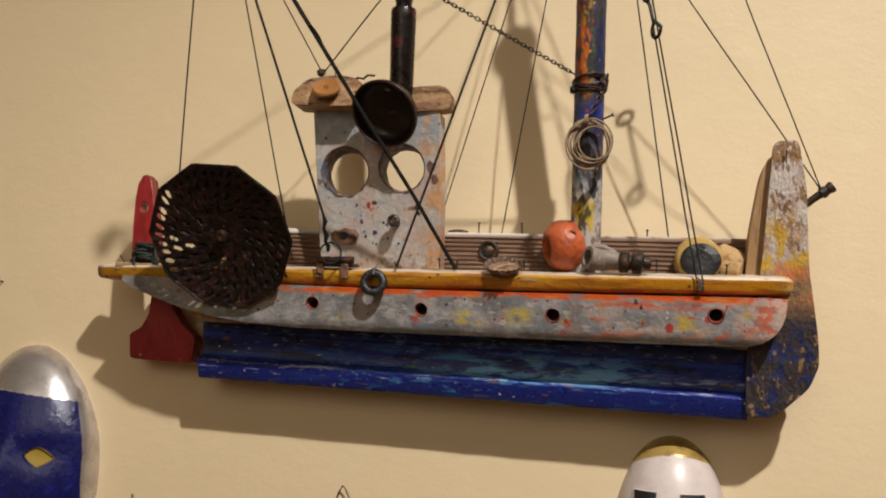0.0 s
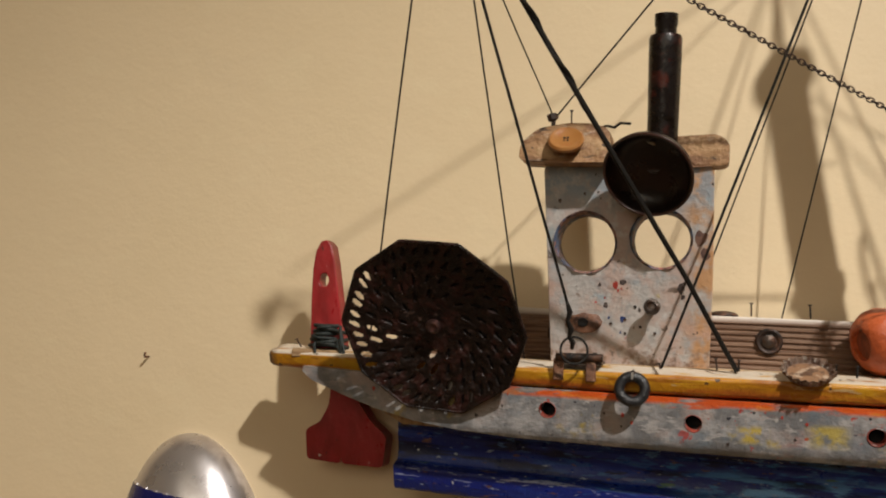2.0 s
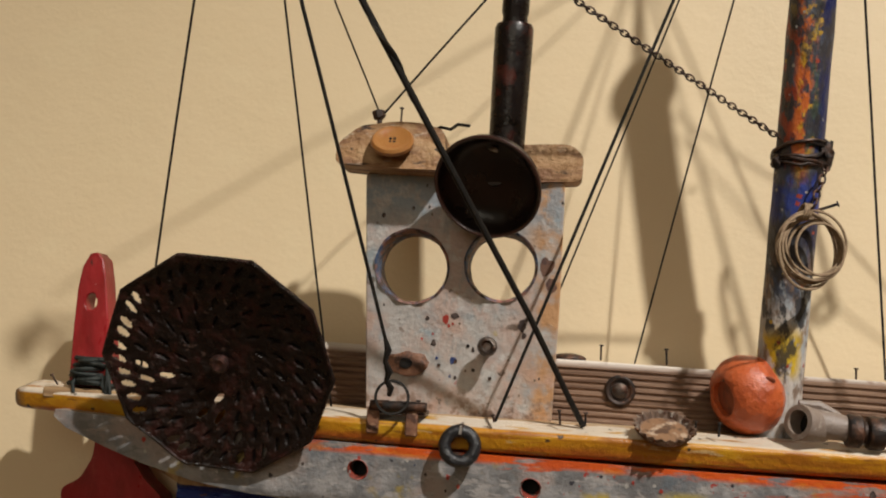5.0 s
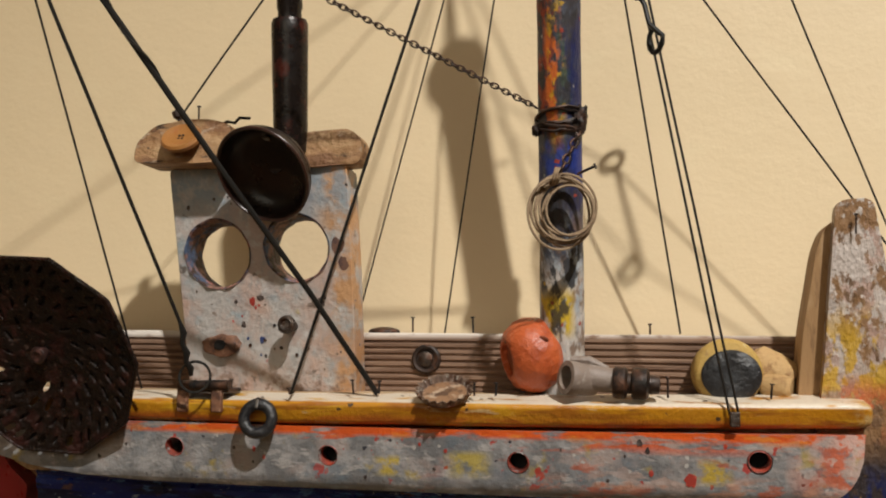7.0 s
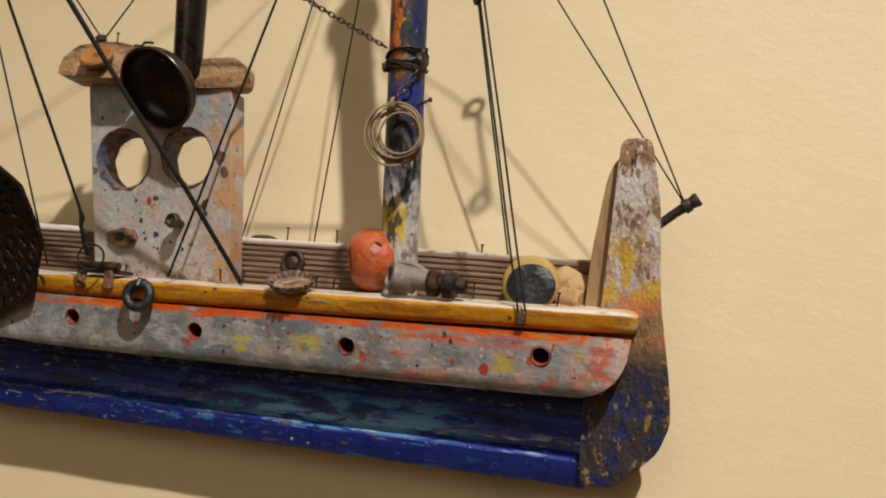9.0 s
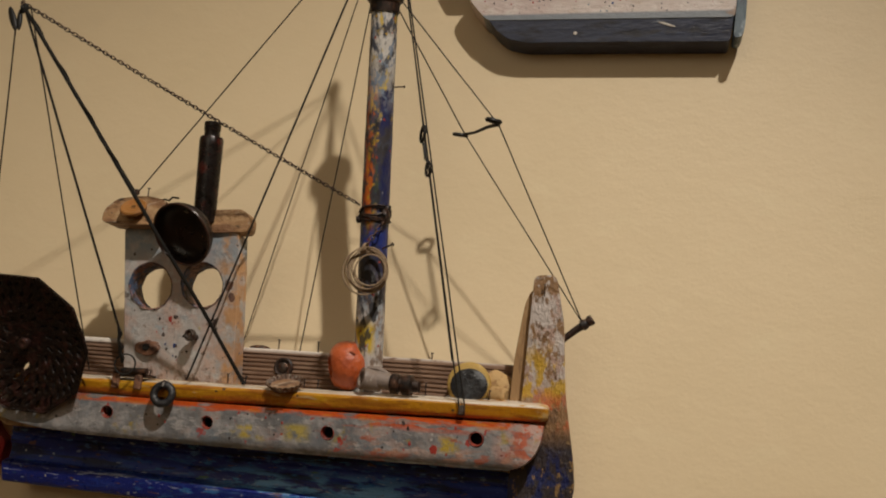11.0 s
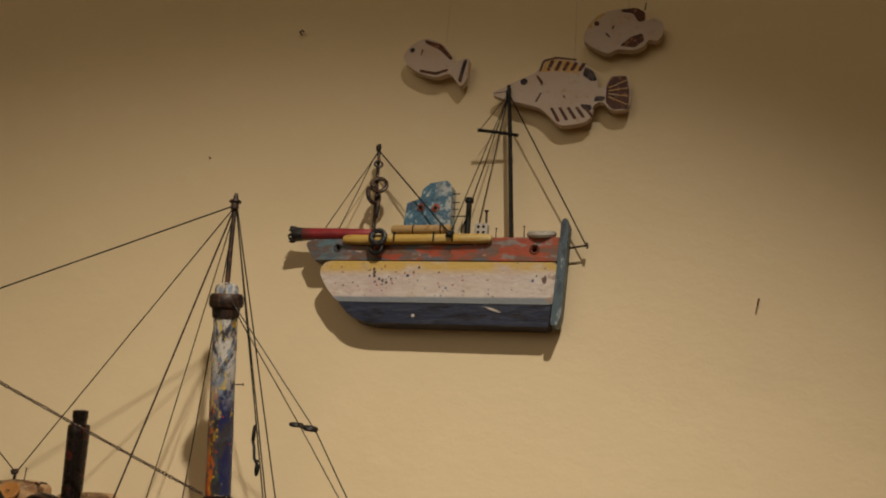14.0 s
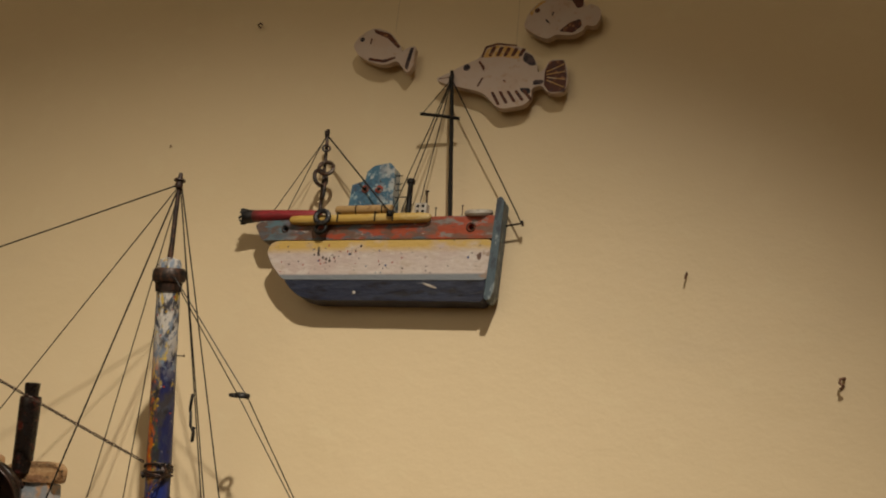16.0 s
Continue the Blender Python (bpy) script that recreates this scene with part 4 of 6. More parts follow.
part("cup_peg", rod((0.2600, -0.074, 0.1420), cup_at + cup_n * 0.001, 0.005), rusty_iron, boat)
# pale scuff inside the cup, added as a small steel blob
part("rivet", blob(cup_at + cup_n * 0.0040 + Vector((-0.02, -0.58, 0.81)) * 0.0150, (0.0012, 0.0009, 0.0028), (0.8, -0.3, -0.4), lump=0.4), steel, boat)
st0, st1 = Vector((0.2598, -0.0835, 0.1600)), Vector((0.2612, -0.0925, 0.2215))
ax = st1 - st0
part("funnel", lathe(st0 - ax.normalized() * 0.008, ax, [(0, 0), (0, 0.0086), (0.014, 0.0088), (0.060, 0.0094), (0.066, 0.0094), (0.068, 0.0086), (0.0685, 0.0062), (0.072, 0.0060), (0.074, 0.0066), (0.080, 0.0066), (0.0805, 0.0045), (0.076, 0.004), (0.076, 0)], 28), black_lacquer, boat, "glossy black and brown wooden funnel peg")
nail(boat, (0.1952, -0.0795, 0.166), (0.02, -0.05, 1), 0.0098, 0.0013, "stern_nail")
nail(boat, (0.2062, -0.0800, 0.167), (0.0, 0.0, 1), 0.0125, 0.0005)
part("nail_cap", lathe((0.1952, -0.0799, 0.1738), (-0.25, -0.1, 1), [(0, 0), (0, 0.0022), (0.0008, 0.0032), (0.0040, 0.0034), (0.0046, 0.0026), (0.0046, 0)], 7), rusty_iron, boat, "chunky dark nail head")
part("wire_twist", tube([(0.2235, -0.090, 0.1660), (0.2285, -0.092, 0.1675), (0.2335, -0.094, 0.1660), (0.2370, -0.096, 0.1680), (0.2430, -0.097, 0.1672)], 0.0008), wire_black, boat)

# tiller and rudder
til_out = [(0.0310, 0.030), (0.0300, 0.060), (0.0300, 0.082), (0.0315, 0.0945), (0.0350, 0.1015), (0.0390, 0.1025), (0.0430, 0.0985), (0.0458, 0.087), (0.0495, 0.065), (0.0530, 0.045), (0.0545, 0.030)]
tiller = part("tiller", plate(til_out, -0.0545, -0.0435, [circle(0.0385, 0.0755, 0.0034, 0.0046, 16)]), red_paint, boat, "red painted wooden tiller with a hole", bevel=0.0007, steps=2)
for k in range(10):
    part("cord", ring((0.0425, -0.0500, 0.0312 + 0.0016 * k), (0.12 * math.sin(k * 2.1), 0.1 * math.cos(k), 1), 0.0132 - 0.0003 * k, 0.0013, 24, 6, squash=0.66), green_cord, tiller, "dark green cord wrapped round the tiller foot")
for k, (dx, dz, ln) in enumerate(((0.012, 0.012, 0.016), (0.0135, 0.006, 0.012), (-0.006, 0.004, 0.010), (0.010, 0.003, 0.009))):
    part("cord_end", tube([(0.0425 + dx * 0.9, -0.0570, 0.0330 + dz), (0.0425 + dx * 1.05, -0.0600, 0.0330 + dz - ln * 0.5), (0.0425 + dx * 1.1 + 0.001 * k, -0.0610, 0.0330 + dz - ln)], 0.0010), green_cord, tiller)
part("cord_end", tube([(0.053, -0.056, 0.042), (0.0555, -0.059, 0.037), (0.0560, -0.0605, 0.031)], 0.0011), green_cord, tiller)
rud_out = bevelled_outline([(0.0355, 0.006), (0.0345, -0.010), (0.0285, -0.0215), (0.0180, -0.0275), (0.0200, -0.0475), (0.0445, -0.0490), (0.0455, -0.0445), (0.0468, -0.0490), (0.0760, -0.0495), (0.0780, -0.0285), (0.0660, -0.0190), (0.0555, -0.005), (0.0545, 0.006)], 0.003, 3)
part("rudder", plate(rud_out, -0.0270, -0.0130), red_paint, boat, "dull red painted wooden rudder", bevel=0.002, steps=3)
nail(boat, (0.0235, -0.0520, 0.030), (-0.5, -0.2, 0.8), 0.006, 0.0005)

# the strainer dish: pierced, ten-sided
DISH_C, DISH_N = Vector((0.1295, -0.0985, 0.0462)), Vector((0.0, -1.0, -0.46)).normalized()
du = Vector((1, 0, 0))
dv = du.cross(DISH_N) if du.cross(DISH_N).z > 0 else DISH_N.cross(du)
DISH_R, DISH_DEEP = 0.0570, 0.0085


def dish_pt(a, s):
    """s: 0 at the hub, 1 at the rim; the rim has ten straight sides."""
    k = math.pi / 5
    m = ((a - math.radians(32.7)) % k) - k / 2
    flat = math.cos(k / 2) / math.cos(m)
    r = DISH_R * s * (1 - s * s * (1 - flat))
    depth = DISH_DEEP * (1 - s ** 1.8) + 0.0005 * noise.noise(Vector((4 * s * math.cos(a), 4 * s * math.sin(a), 7)))
    return DISH_C - DISH_N * depth + du * (r * math.cos(a)) + dv * (r * math.sin(a))


# rings of slanting slots, most closed by floors blackened as shade: (from, to, how many)
SLOTS = []
for j, (s0, s1, count) in enumerate(((0.80, 0.965, 44), (0.62, 0.80, 30), (0.44, 0.62, 21), (0.28, 0.44, 13))):
    for i in range(count):
        mid, luck = (360.0 * i / count + 4.0 * j + rng.uniform(-1, 1)) % 360, rng.random()
        clear = (j == 0 and (134 < mid < 214 or (236 < mid < 296 and luck < 0.6))) or (j == 1 and (172 < mid < 204 or (225 < mid < 300 and luck < 0.25))) or (j == 2 and (184 < mid < 212 or (245 < mid < 300 and luck < 0.35))) or (j == 3 and 192 < mid < 310 and luck < 0.4)
        SLOTS.append((math.radians(mid), (s0 + s1) / 2, 0.025 + rng.uniform(-0.004, 0.004), (s1 - s0) * 0.34 + rng.uniform(-0.008, 0.004), clear))


def in_slot(a, q):
    """How deep (a, q) lies in the nearest slot, 0 at its edge and 1 in its middle, and whether that slot is clear."""
    best, free = 0.0, False
    for sa, sq, hw, hl, clear in SLOTS:
        if abs(q - sq) > 0.12:
            continue
        d = (a - sa + math.pi) % (2 * math.pi) - math.pi
        if abs(d) * q > 0.14:
            continue
        along, across = (sq - q), d * q - 0.55 * (sq - q)
        f = 1 - math.sqrt(abs(along / hl) ** 2.6 + abs(across / hw) ** 2.6)
        if f > best:
            best, free = f, clear
    return best, free


bm = bmesh.new()
NA, NR = 420, 64
grid = []
for j in range(NR + 1):
    q = 0.05 + 0.95 * j / NR
    row = []
    for i in range(NA):
        a = 2 * math.pi * i / NA
        f, free = in_slot(a, q)
        p = dish_pt(a, q)
        lump = 0.0005 * noise.noise(p * 260) + 0.0006 * noise.noise(p * 90)
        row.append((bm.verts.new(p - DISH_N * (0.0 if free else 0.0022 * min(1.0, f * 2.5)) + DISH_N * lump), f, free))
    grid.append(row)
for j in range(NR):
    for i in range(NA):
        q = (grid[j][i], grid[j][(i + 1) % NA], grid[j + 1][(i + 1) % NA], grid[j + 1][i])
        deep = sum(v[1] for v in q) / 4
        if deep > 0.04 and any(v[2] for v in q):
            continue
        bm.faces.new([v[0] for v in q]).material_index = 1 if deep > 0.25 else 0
for v in [v for v in bm.verts if not v.link_faces]:
    bm.verts.remove(v)
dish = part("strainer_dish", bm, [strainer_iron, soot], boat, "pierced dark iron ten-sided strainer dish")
sol = dish.modifiers.new("thick", "SOLIDIFY")
sol.thickness, sol.offset = 0.0011, 0
rimpts = [dish_pt(2 * math.pi * i / 120, 1.0) for i in range(120)]
part("dish_rim", tube(rimpts, 0.0010, 6, None, True), strainer_iron, dish)
hub = DISH_C - DISH_N * (DISH_DEEP + 0.0008)
part("dish_hub", lathe(hub, DISH_N, [(0, 0), (0, 0.0060), (0.0012, 0.0058), (0.0014, 0.0028), (0.0050, 0.0028), (0.0052, 0.0044), (0.0062, 0.0048), (0.0076, 0.0044), (0.0082, 0.0030), (0.0076, 0.0012), (0.0076, 0)], 20), hub_rust, dish, "dark rusty screw hub")
part("dish_peg", rod(hub, (0.131, -0.055, 0.020), 0.003), rusty_iron, dish)

# fender, hinge, bottle cap
part("fender", ring((0.2458, -0.0825, 0.0165), (0.1, -1, 0.1), 0.0072, 0.0030, 28, 10), tar_black, boat, "small black rubber ring fender")
nail(boat, (0.2460, -0.0755, 0.0240), (0, -1, 0.2), 0.008, 0.0007)
part("fender_tie", tube([(0.2458, -0.0850, 0.0220), (0.2460, -0.0840, 0.0255), (0.2460, -0.0775, 0.0268)], 0.0008), steel, boat)
hinge = part("hinge", lathe((0.2010, -0.0795, 0.0325), (1, 0, 0.02), [(0, 0), (0, 0.0026), (0.009, 0.0028), (0.0092, 0.0024), (0.018, 0.0026), (0.0275, 0.0024), (0.0275, 0)], 12), rusty_iron, boat, "rusty brown hinge on the rail")
for x in (0.2025, 0.2215):
    part("hinge_leaf", block(x - 0.0030, x + 0.0030, -0.0800, -0.0770, 0.0190, 0.0320), rust_brown, hinge, bevel=0.0008)
part("hinge_plate", block(0.200, 0.2275, -0.0790, -0.062, 0.0290, 0.0312), rusty_iron, hinge, bevel=0.0006)
part("shackle", ring((0.2125, -0.0860, 0.0370), (0.25, -1, 0.1), 0.0078, 0.0007, 28, 6), wire_black, boat, "thin black wire ring")
part("shackle", tube([(0.2098, -0.0985, 0.0640), (0.2112, -0.0970, 0.0590), (0.2098, -0.0955, 0.0540), (0.2118, -0.0940, 0.0490), (0.2104, -0.0920, 0.0450), (0.2124, -0.0905, 0.0415), (0.2115, -0.0885, 0.0380)], [0.0010, 0.0018, 0.0012, 0.0019, 0.0013, 0.0017, 0.0012], 7), wire_black, boat, "twisted black wire")
cap_n = Vector((0.02, -0.46, 0.88))
bm = bmesh.new()
u, v, w = frame_of(cap_n)
cap_c = Vector((0.3400, -0.0745, 0.0285))
rows = []
for h, r, cr in ((0.0, 0.0, 0), (0.0, 0.0112, 0), (0.0012, 0.0122, 0.2), (0.0034, 0.0134, 0.9), (0.0048, 0.0140, 1.3), (0.0046, 0.0130, 1.1), (0.0020, 0.0114, 0.3), (0.0012, 0.0, 0)):
    rows.append([bm.verts.new(cap_c + w * h)] if r == 0 else [bm.verts.new(cap_c + w * h + (u * math.cos(2 * math.pi * i / 84) + v * math.sin(2 * math.pi * i / 84)) * (r + 0.0008 * cr * math.cos(2 * math.pi * i / 4))) for i in range(84)])
for a, b in zip(rows, rows[1:]):
    for i in range(84):
        q = [a[i % len(a)], a[(i + 1) % 84 % len(a)], b[(i + 1) % 84 % len(b)], b[i % len(b)]]
        q = [p for k, p in enumerate(q) if p not in q[:k]]
        bm.faces.new(q)
cap = part("bottle_cap", bm, cap_metal, boat, "rusty crimped crown bottle cap")
part("cap_lining", lathe(cap_c + w * 0.0014, cap_n, [(0, 0), (0, 0.0112), (0.0006, 0.0108), (0.0008, 0)], 40), cap_inside, cap, "brown cork lining")

# orange bead, pipe, corks on the deck
bead = lathe((0.3683, -0.0608, 0.0462), (0.88, 0.43, 0.20), [(0.0006, 0.0084), (0.0004, 0.0092), (0.0010, 0.0110), (0.0030, 0.0145), (0.0080, 0.0182), (0.0140, 0.0194), (0.0200, 0.0184), (0.0245, 0.0150), (0.0262, 0.0095), (0.0255, 0.0040), (0.020, 0.0040), (0.008, 0.0080), (0.0006, 0.0084)], 48)
for v in bead.verts:
    v.co += Vector((0.4, -1, 0.6)) * 0.0009 * noise.noise(v.co * 110)
part("orange_bead", bead, orange_glaze, boat, "dimpled orange clay bead with a dark bore")
part("bead_bore", lathe(Vector((0.3683, -0.0608, 0.0462)) + Vector((0.88, 0.43, 0.20)) * 0.004, (-0.88, -0.43, -0.20), [(0, 0), (0, 0.0088), (0.0004, 0.0088), (0.0004, 0)], 20), bore_clay, boat, "clay bore of the bead, darkened for its shade")
part("bead_pit", blob((0.3884, -0.0708, 0.0568), (0.0024, 0.0008, 0.0015), (0.3, -0.4, 0.5)), bore_clay, boat)
pax = Vector((0.80, 0.56, -0.14)).normalized()
pipe = part("pipe", lathe((0.3990, -0.0780, 0.0385), pax, [(0, 0.0056), (0.0002, 0.0080), (0.002, 0.0083), (0.010, 0.0076), (0.016, 0.0066), (0.018, 0.0), (0.0105, 0.0), (0.010, 0.0054), (0, 0.0056)], 30), grey_pipe, boat, "short grey plastic pipe end")
part("pipe_mouth", lathe(Vector((0.3990, -0.0780, 0.0385)) + pax * 0.0085, -pax, [(0, 0), (0, 0.0055), (0.0004, 0.0055), (0.0004, 0)], 20), soot, pipe)
part("pipe_neck", lathe((0.4050, -0.0720, 0.0388), (1, -0.06, -0.12), [(0, 0), (0, 0.0066), (0.012, 0.0062), (0.018, 0.0056), (0.018, 0)], 24), grey_pipe, pipe)
part("pipe_rib", tube([(0.4010, -0.071, 0.0468), (0.4100, -0.071, 0.0463), (0.4190, -0.072, 0.0425)], [0.0016, 0.0024, 0.0012], 8), grey_pipe, pipe)
part("pipe_nut", lathe((0.4212, -0.0740, 0.0362), (1, -0.02, -0.05), [(0, 0), (0, 0.0068), (0.001, 0.0076), (0.0055, 0.0076), (0.0065, 0.0066), (0.0068, 0.0050), (0.0085, 0.0050), (0.009, 0.0072), (0.010, 0.0078), (0.0155, 0.0076), (0.0165, 0.0064), (0.017, 0.0045), (0.0215, 0.0042), (0.022, 0)], 18), rusty_iron, boat, "rusty black threaded nut")
yc = part("float", lathe((0.4745, -0.0350, 0.0405), (0.05, -1, 0.02), [(0, 0), (0, 0.0140), (0.003, 0.0160), (0.018, 0.0166), (0.0220, 0.0156), (0.0235, 0.0138), (0.0235, 0)], 40), cork_yellow, boat, "yellow net float")
part("float_face", lathe((0.4765, -0.0582, 0.0395), (0.0, -1, 0), [(0, 0), (0, 0.0134), (0.0018, 0.0140), (0.0030, 0.0126), (0.0034, 0.006), (0.0024, 0.0)], 36, squash=0.88), tar_black, yc, "tarred black float face")
part("cork", lathe((0.4870, -0.0400, 0.0470), (0.80, -0.28, -0.50), [(0, 0), (0.0006, 0.0070), (0.003, 0.0098), (0.012, 0.0106), (0.0215, 0.0100), (0.0235, 0.0082), (0.0240, 0)], 28), cork_tan, boat, "worn tan cork float")
part("cork", lathe((0.4920, -0.0500, 0.0345), (0.9, -0.35, -0.1), [(0, 0), (0, 0.0056), (0.002, 0.0068), (0.012, 0.0064), (0.0135, 0.0050), (0.0135, 0)], 16), cork_tan, boat, "worn tan cork float")

# small nails
for at, up, ln in (((0.3115, -0.026, 0.0615), (0, 0, 1), 0.0075), ((0.3455, -0.026, 0.061), (-0.05, 0, 1), 0.0080), ((0.4395, -0.026, 0.060), (0, 0, 1), 0.0050), ((0.292, -0.071, 0.0290), (-0.1, 0, 1), 0.0065),
                   ((0.304, -0.066, 0.0290), (0, 0, 1), 0.0060), ((0.3545, -0.074, 0.0290), (0, 0, 1), 0.0060), ((0.3650, -0.074, 0.029), (0.05, 0, 1), 0.0058), ((0.4465, -0.070, 0.0290), (0, 0, 1), 0.0095), ((0.4930, -0.068, 0.029), (0.1, 0, 1), 0.0065),
                   ((0.2610, -0.079, 0.0285), (-0.2, 0, 1), 0.003), ((0.2215, -0.062, 0.029), (0, 0, 1), 0.0060)):
    nail(boat, at, up, ln, 0.00055)

# mast
m0, m1 = Vector((0.3955, -0.0470, 0.0290)), Vector((0.4005, -0.1175, 0.3300))
md = (m1 - m0)
mh = md.length
mast = part("mast", lathe(m0, md, [(0, 0), (0, 0.0114)] + [(mh * k / 24, 0.0112 - 0.0012 * k / 24 + 0.0004 * noise.noise(Vector((k * 0.7, 3, 1)))) for k in range(1, 24)] + [(mh + 0.006, 0.0102), (mh + 0.010, 0.0085), (mh + 0.012, 0.004), (mh + 0.012, 0)], 28), mast_paint, boat, "round mast with peeling blue, white and orange paint")
mw = md.normalized()
part("mast_collar", lathe(m1 - mw * 0.010, mw, [(0, 0.0098), (-0.008, 0.0100), (-0.008, 0.0112), (0, 0.0118), (0.001, 0.0136), (0.004, 0.0146), (0.010, 0.0142), (0.0125, 0.0125), (0.012, 0.0095)], 28), rusty_iron, mast, "rusty brown iron collar")
tip0, tip1 = m1 + mw * 0.010, Vector((0.4022, -0.1290, 0.4165))
part("topmast", tube([tip0, tip0.lerp(tip1, 0.5) + Vector((-0.0003, 0, 0)), tip1], [0.0024, 0.0022, 0.0019], 8), rusty_iron, mast, "thin rusty iron rod")
part("topmast_cap", lathe(tip1 - Vector((0, 0, 0.012)), (0, 0.0, 1), [(0, 0), (0, 0.0030), (0.002, 0.0036), (0.006, 0.0030), (0.0065, 0.0052), (0.008, 0.0050), (0.009, 0.0024), (0.0145, 0.0016), (0.0145, 0)], 12), rusty_iron, mast)
wrap = m0 + mw * (0.133 / mw.z * 1.0)
for k in range(6):
    dz, ph = -0.0040 + 0.0014 * k, rng.uniform(0, 6)
    turn = [wrap + mw * (dz + 0.0024 * math.sin(a + ph) + rng.uniform(-0.0006, 0.0006)) + Vector((math.cos(a), math.sin(a), 0)) * (0.0113 + rng.uniform(0, 0.0009)) for a in [2 * math.pi * q / 22 for q in range(22)]]
    part("wire_wrap", tube(turn, 0.00085, 6, None, True), rusty_iron, mast, "dark iron wire wound round the mast")
part("wire_knot", blob(wrap + Vector((0.0105, -0.006, 0.0)), (0.0042, 0.0034, 0.0058), lump=0.7), rusty_iron, mast)
part("wire_knot", blob(wrap + Vector((-0.0110, -0.004, -0.004)), (0.0022, 0.003, 0.003), lump=0.5), rusty_iron, mast)
nail(mast, m0 + mw * 0.110 + Vector((0.008, -0.006, 0)), (1, -0.3, 0.35), 0.010, 0.0007)
nail(mast, Vector((0.4095, -0.0985, 0.2585)), (1, -0.1, 0), 0.0075, 0.0005)
coil_c = Vector((0.3998, -0.0915, 0.1172))
for k in range(10):
    loose = 0.0010 + 0.0003 * k
    part("rope_coil", ring(coil_c + Vector((rng.uniform(-0.6, 1.0) * loose, -0.0008 * k + 0.003, rng.uniform(-0.8, 0.4) * loose)), (0.25 + rng.uniform(-0.25, 0.25), -1, rng.uniform(-0.15, 0.15)), 0.0140 + rng.uniform(-1, 1) * loose * 0.8, 0.00062, 44, 6, squash=rng.uniform(1.0, 1.2)), rope_tan, mast, "coil of thin tan cord")
for k in range(3):
    part("coil_tie", ring(coil_c + Vector((-0.0040 + 0.0012 * k, -0.002, 0.0155)), (1, 0.2, -0.3), 0.0036, 0.0008, 18, 6), rope_tan, mast)

# rigging
APEX, TIP = Vector((0.1588, -0.2010, 0.2765)), Vector((0.4014, -0.1268, 0.4080))
COL = Vector((0.4060, -0.1190, 0.3240))


def stay(p0, p1, r, name="stay", sag=0.0, label="thin dark wire stay", mat=wire_black):
    return part(name, wire(p0, p1, r, sag, 8, 0.00012, rng), mat, boat, label)


boom = part("derrick_boom", tube([(0.3030, -0.0660, 0.0290), (0.2960, -0.0715, 0.0412), (0.2755, -0.0930, 0.0790), (0.2440, -0.1240, 0.1320), (0.2050, -0.1560, 0.1975), APEX], [0.0015, 0.0015, 0.0015, 0.0015, 0.0016, 0.0014], 8), wire_black, boat, "bent black wire derrick boom")
part("boom_lashing", tube([Vector((0.1610, -0.1980, 0.2725)).lerp(Vector((0.2245, -0.1400, 0.1648)), k / 30) + Vector((0.0016 * math.sin(k * 0.8), -0.0012 * math.cos(k * 0.8), 0.0006)) for k in range(31)], 0.0008, 5), wire_black, boom)
stay((0.1463, -0.1925, 0.2735), (0.0842, -0.0840, 0.0305), 0.00055)
stay(APEX + Vector((0.0050, 0.0, 0.0)), (0.1836, -0.0868, 0.0310), 0.00055)
stay(APEX, (0.2098, -0.0985, 0.0640), 0.0009)
stay(APEX, (0.1958, -0.0798, 0.1752), 0.0005)
stay(TIP, (0.1958, -0.0798, 0.1750), 0.00055)
stay(TIP + Vector((0, 0, 0.001)), APEX + Vector((0.003, 0.006, 0.0135)), 0.00065)
stay(TIP, (0.2615, -0.0785, 0.0290), 0.0008)
stay(TIP + Vector((0, 0.002, 0)), (0.2755, -0.0180, 0.0620), 0.0005)
stay(TIP + Vector((0, 0.002, 0)), (0.3292, -0.0240, 0.0610), 0.0005)
stay(TIP + Vector((0.001, 0.002, 0)), (0.4550, -0.0220, 0.0605), 0.0006)
stay(TIP + Vector((0.001, 0, 0)), (0.4737, -0.0768, 0.0215), 0.0006)
stay(TIP + Vector((0.004, -0.001, -0.010)), (0.4776, -0.0768, 0.0220), 0.0006)
SA, SB, SPK = Vector((0.4620, -0.0750, 0.2295)), Vector((0.4945, -0.1165, 0.2215)), Vector((0.5570, -0.0550, 0.0900))
stay(COL, SA, 0.0005)
stay(SA, SPK, 0.0005)
stay(COL + Vector((0.004, -0.006, 0)), SB, 0.0005)
stay(SB, SPK, 0.0005)
part("spreader", tube([SA, SA.lerp(SB, 0.3) + Vector((0, 0, -0.001)), SA.lerp(SB, 0.7) + Vector((0, 0, 0.0005)), SB], [0.0012, 0.0011, 0.0013, 0.0016], 8), wire_black, boat, "bent black wire spreader")
part("spreader_end", ring(SA + Vector((-0.004, 0.003, 0.0005)), (0.12, -0.28, 1), 0.0050, 0.0015, 18, 6, squash=0.8), wire_black, boat, "eye bent in the wire end")
part("spreader_end", ring(SB + Vector((-0.003, -0.004, 0.0012)), (0.2, -0.24, 1), 0.0048, 0.0018, 18, 6, squash=0.8), wire_black, boat, "eye bent in the wire end")
part("crimp", block(0.4734, 0.4780, -0.0795, -0.0762, 0.0165, 0.0235), bolt_iron, boat, "small steel crimp", bevel=0.0006)
hk = [Vector((0.4370, -0.1070, 0.2175)) + Vector((-0.0026 * math.cos(a), 0.0044 * math.cos(a), 0.0062 * math.sin(a))) for a in [math.radians(d) for d in range(-60, 271, 30)]]
hk += [Vector((0.4390, -0.1080, 0.2080)), Vector((0.4410, -0.1090, 0.1980))]
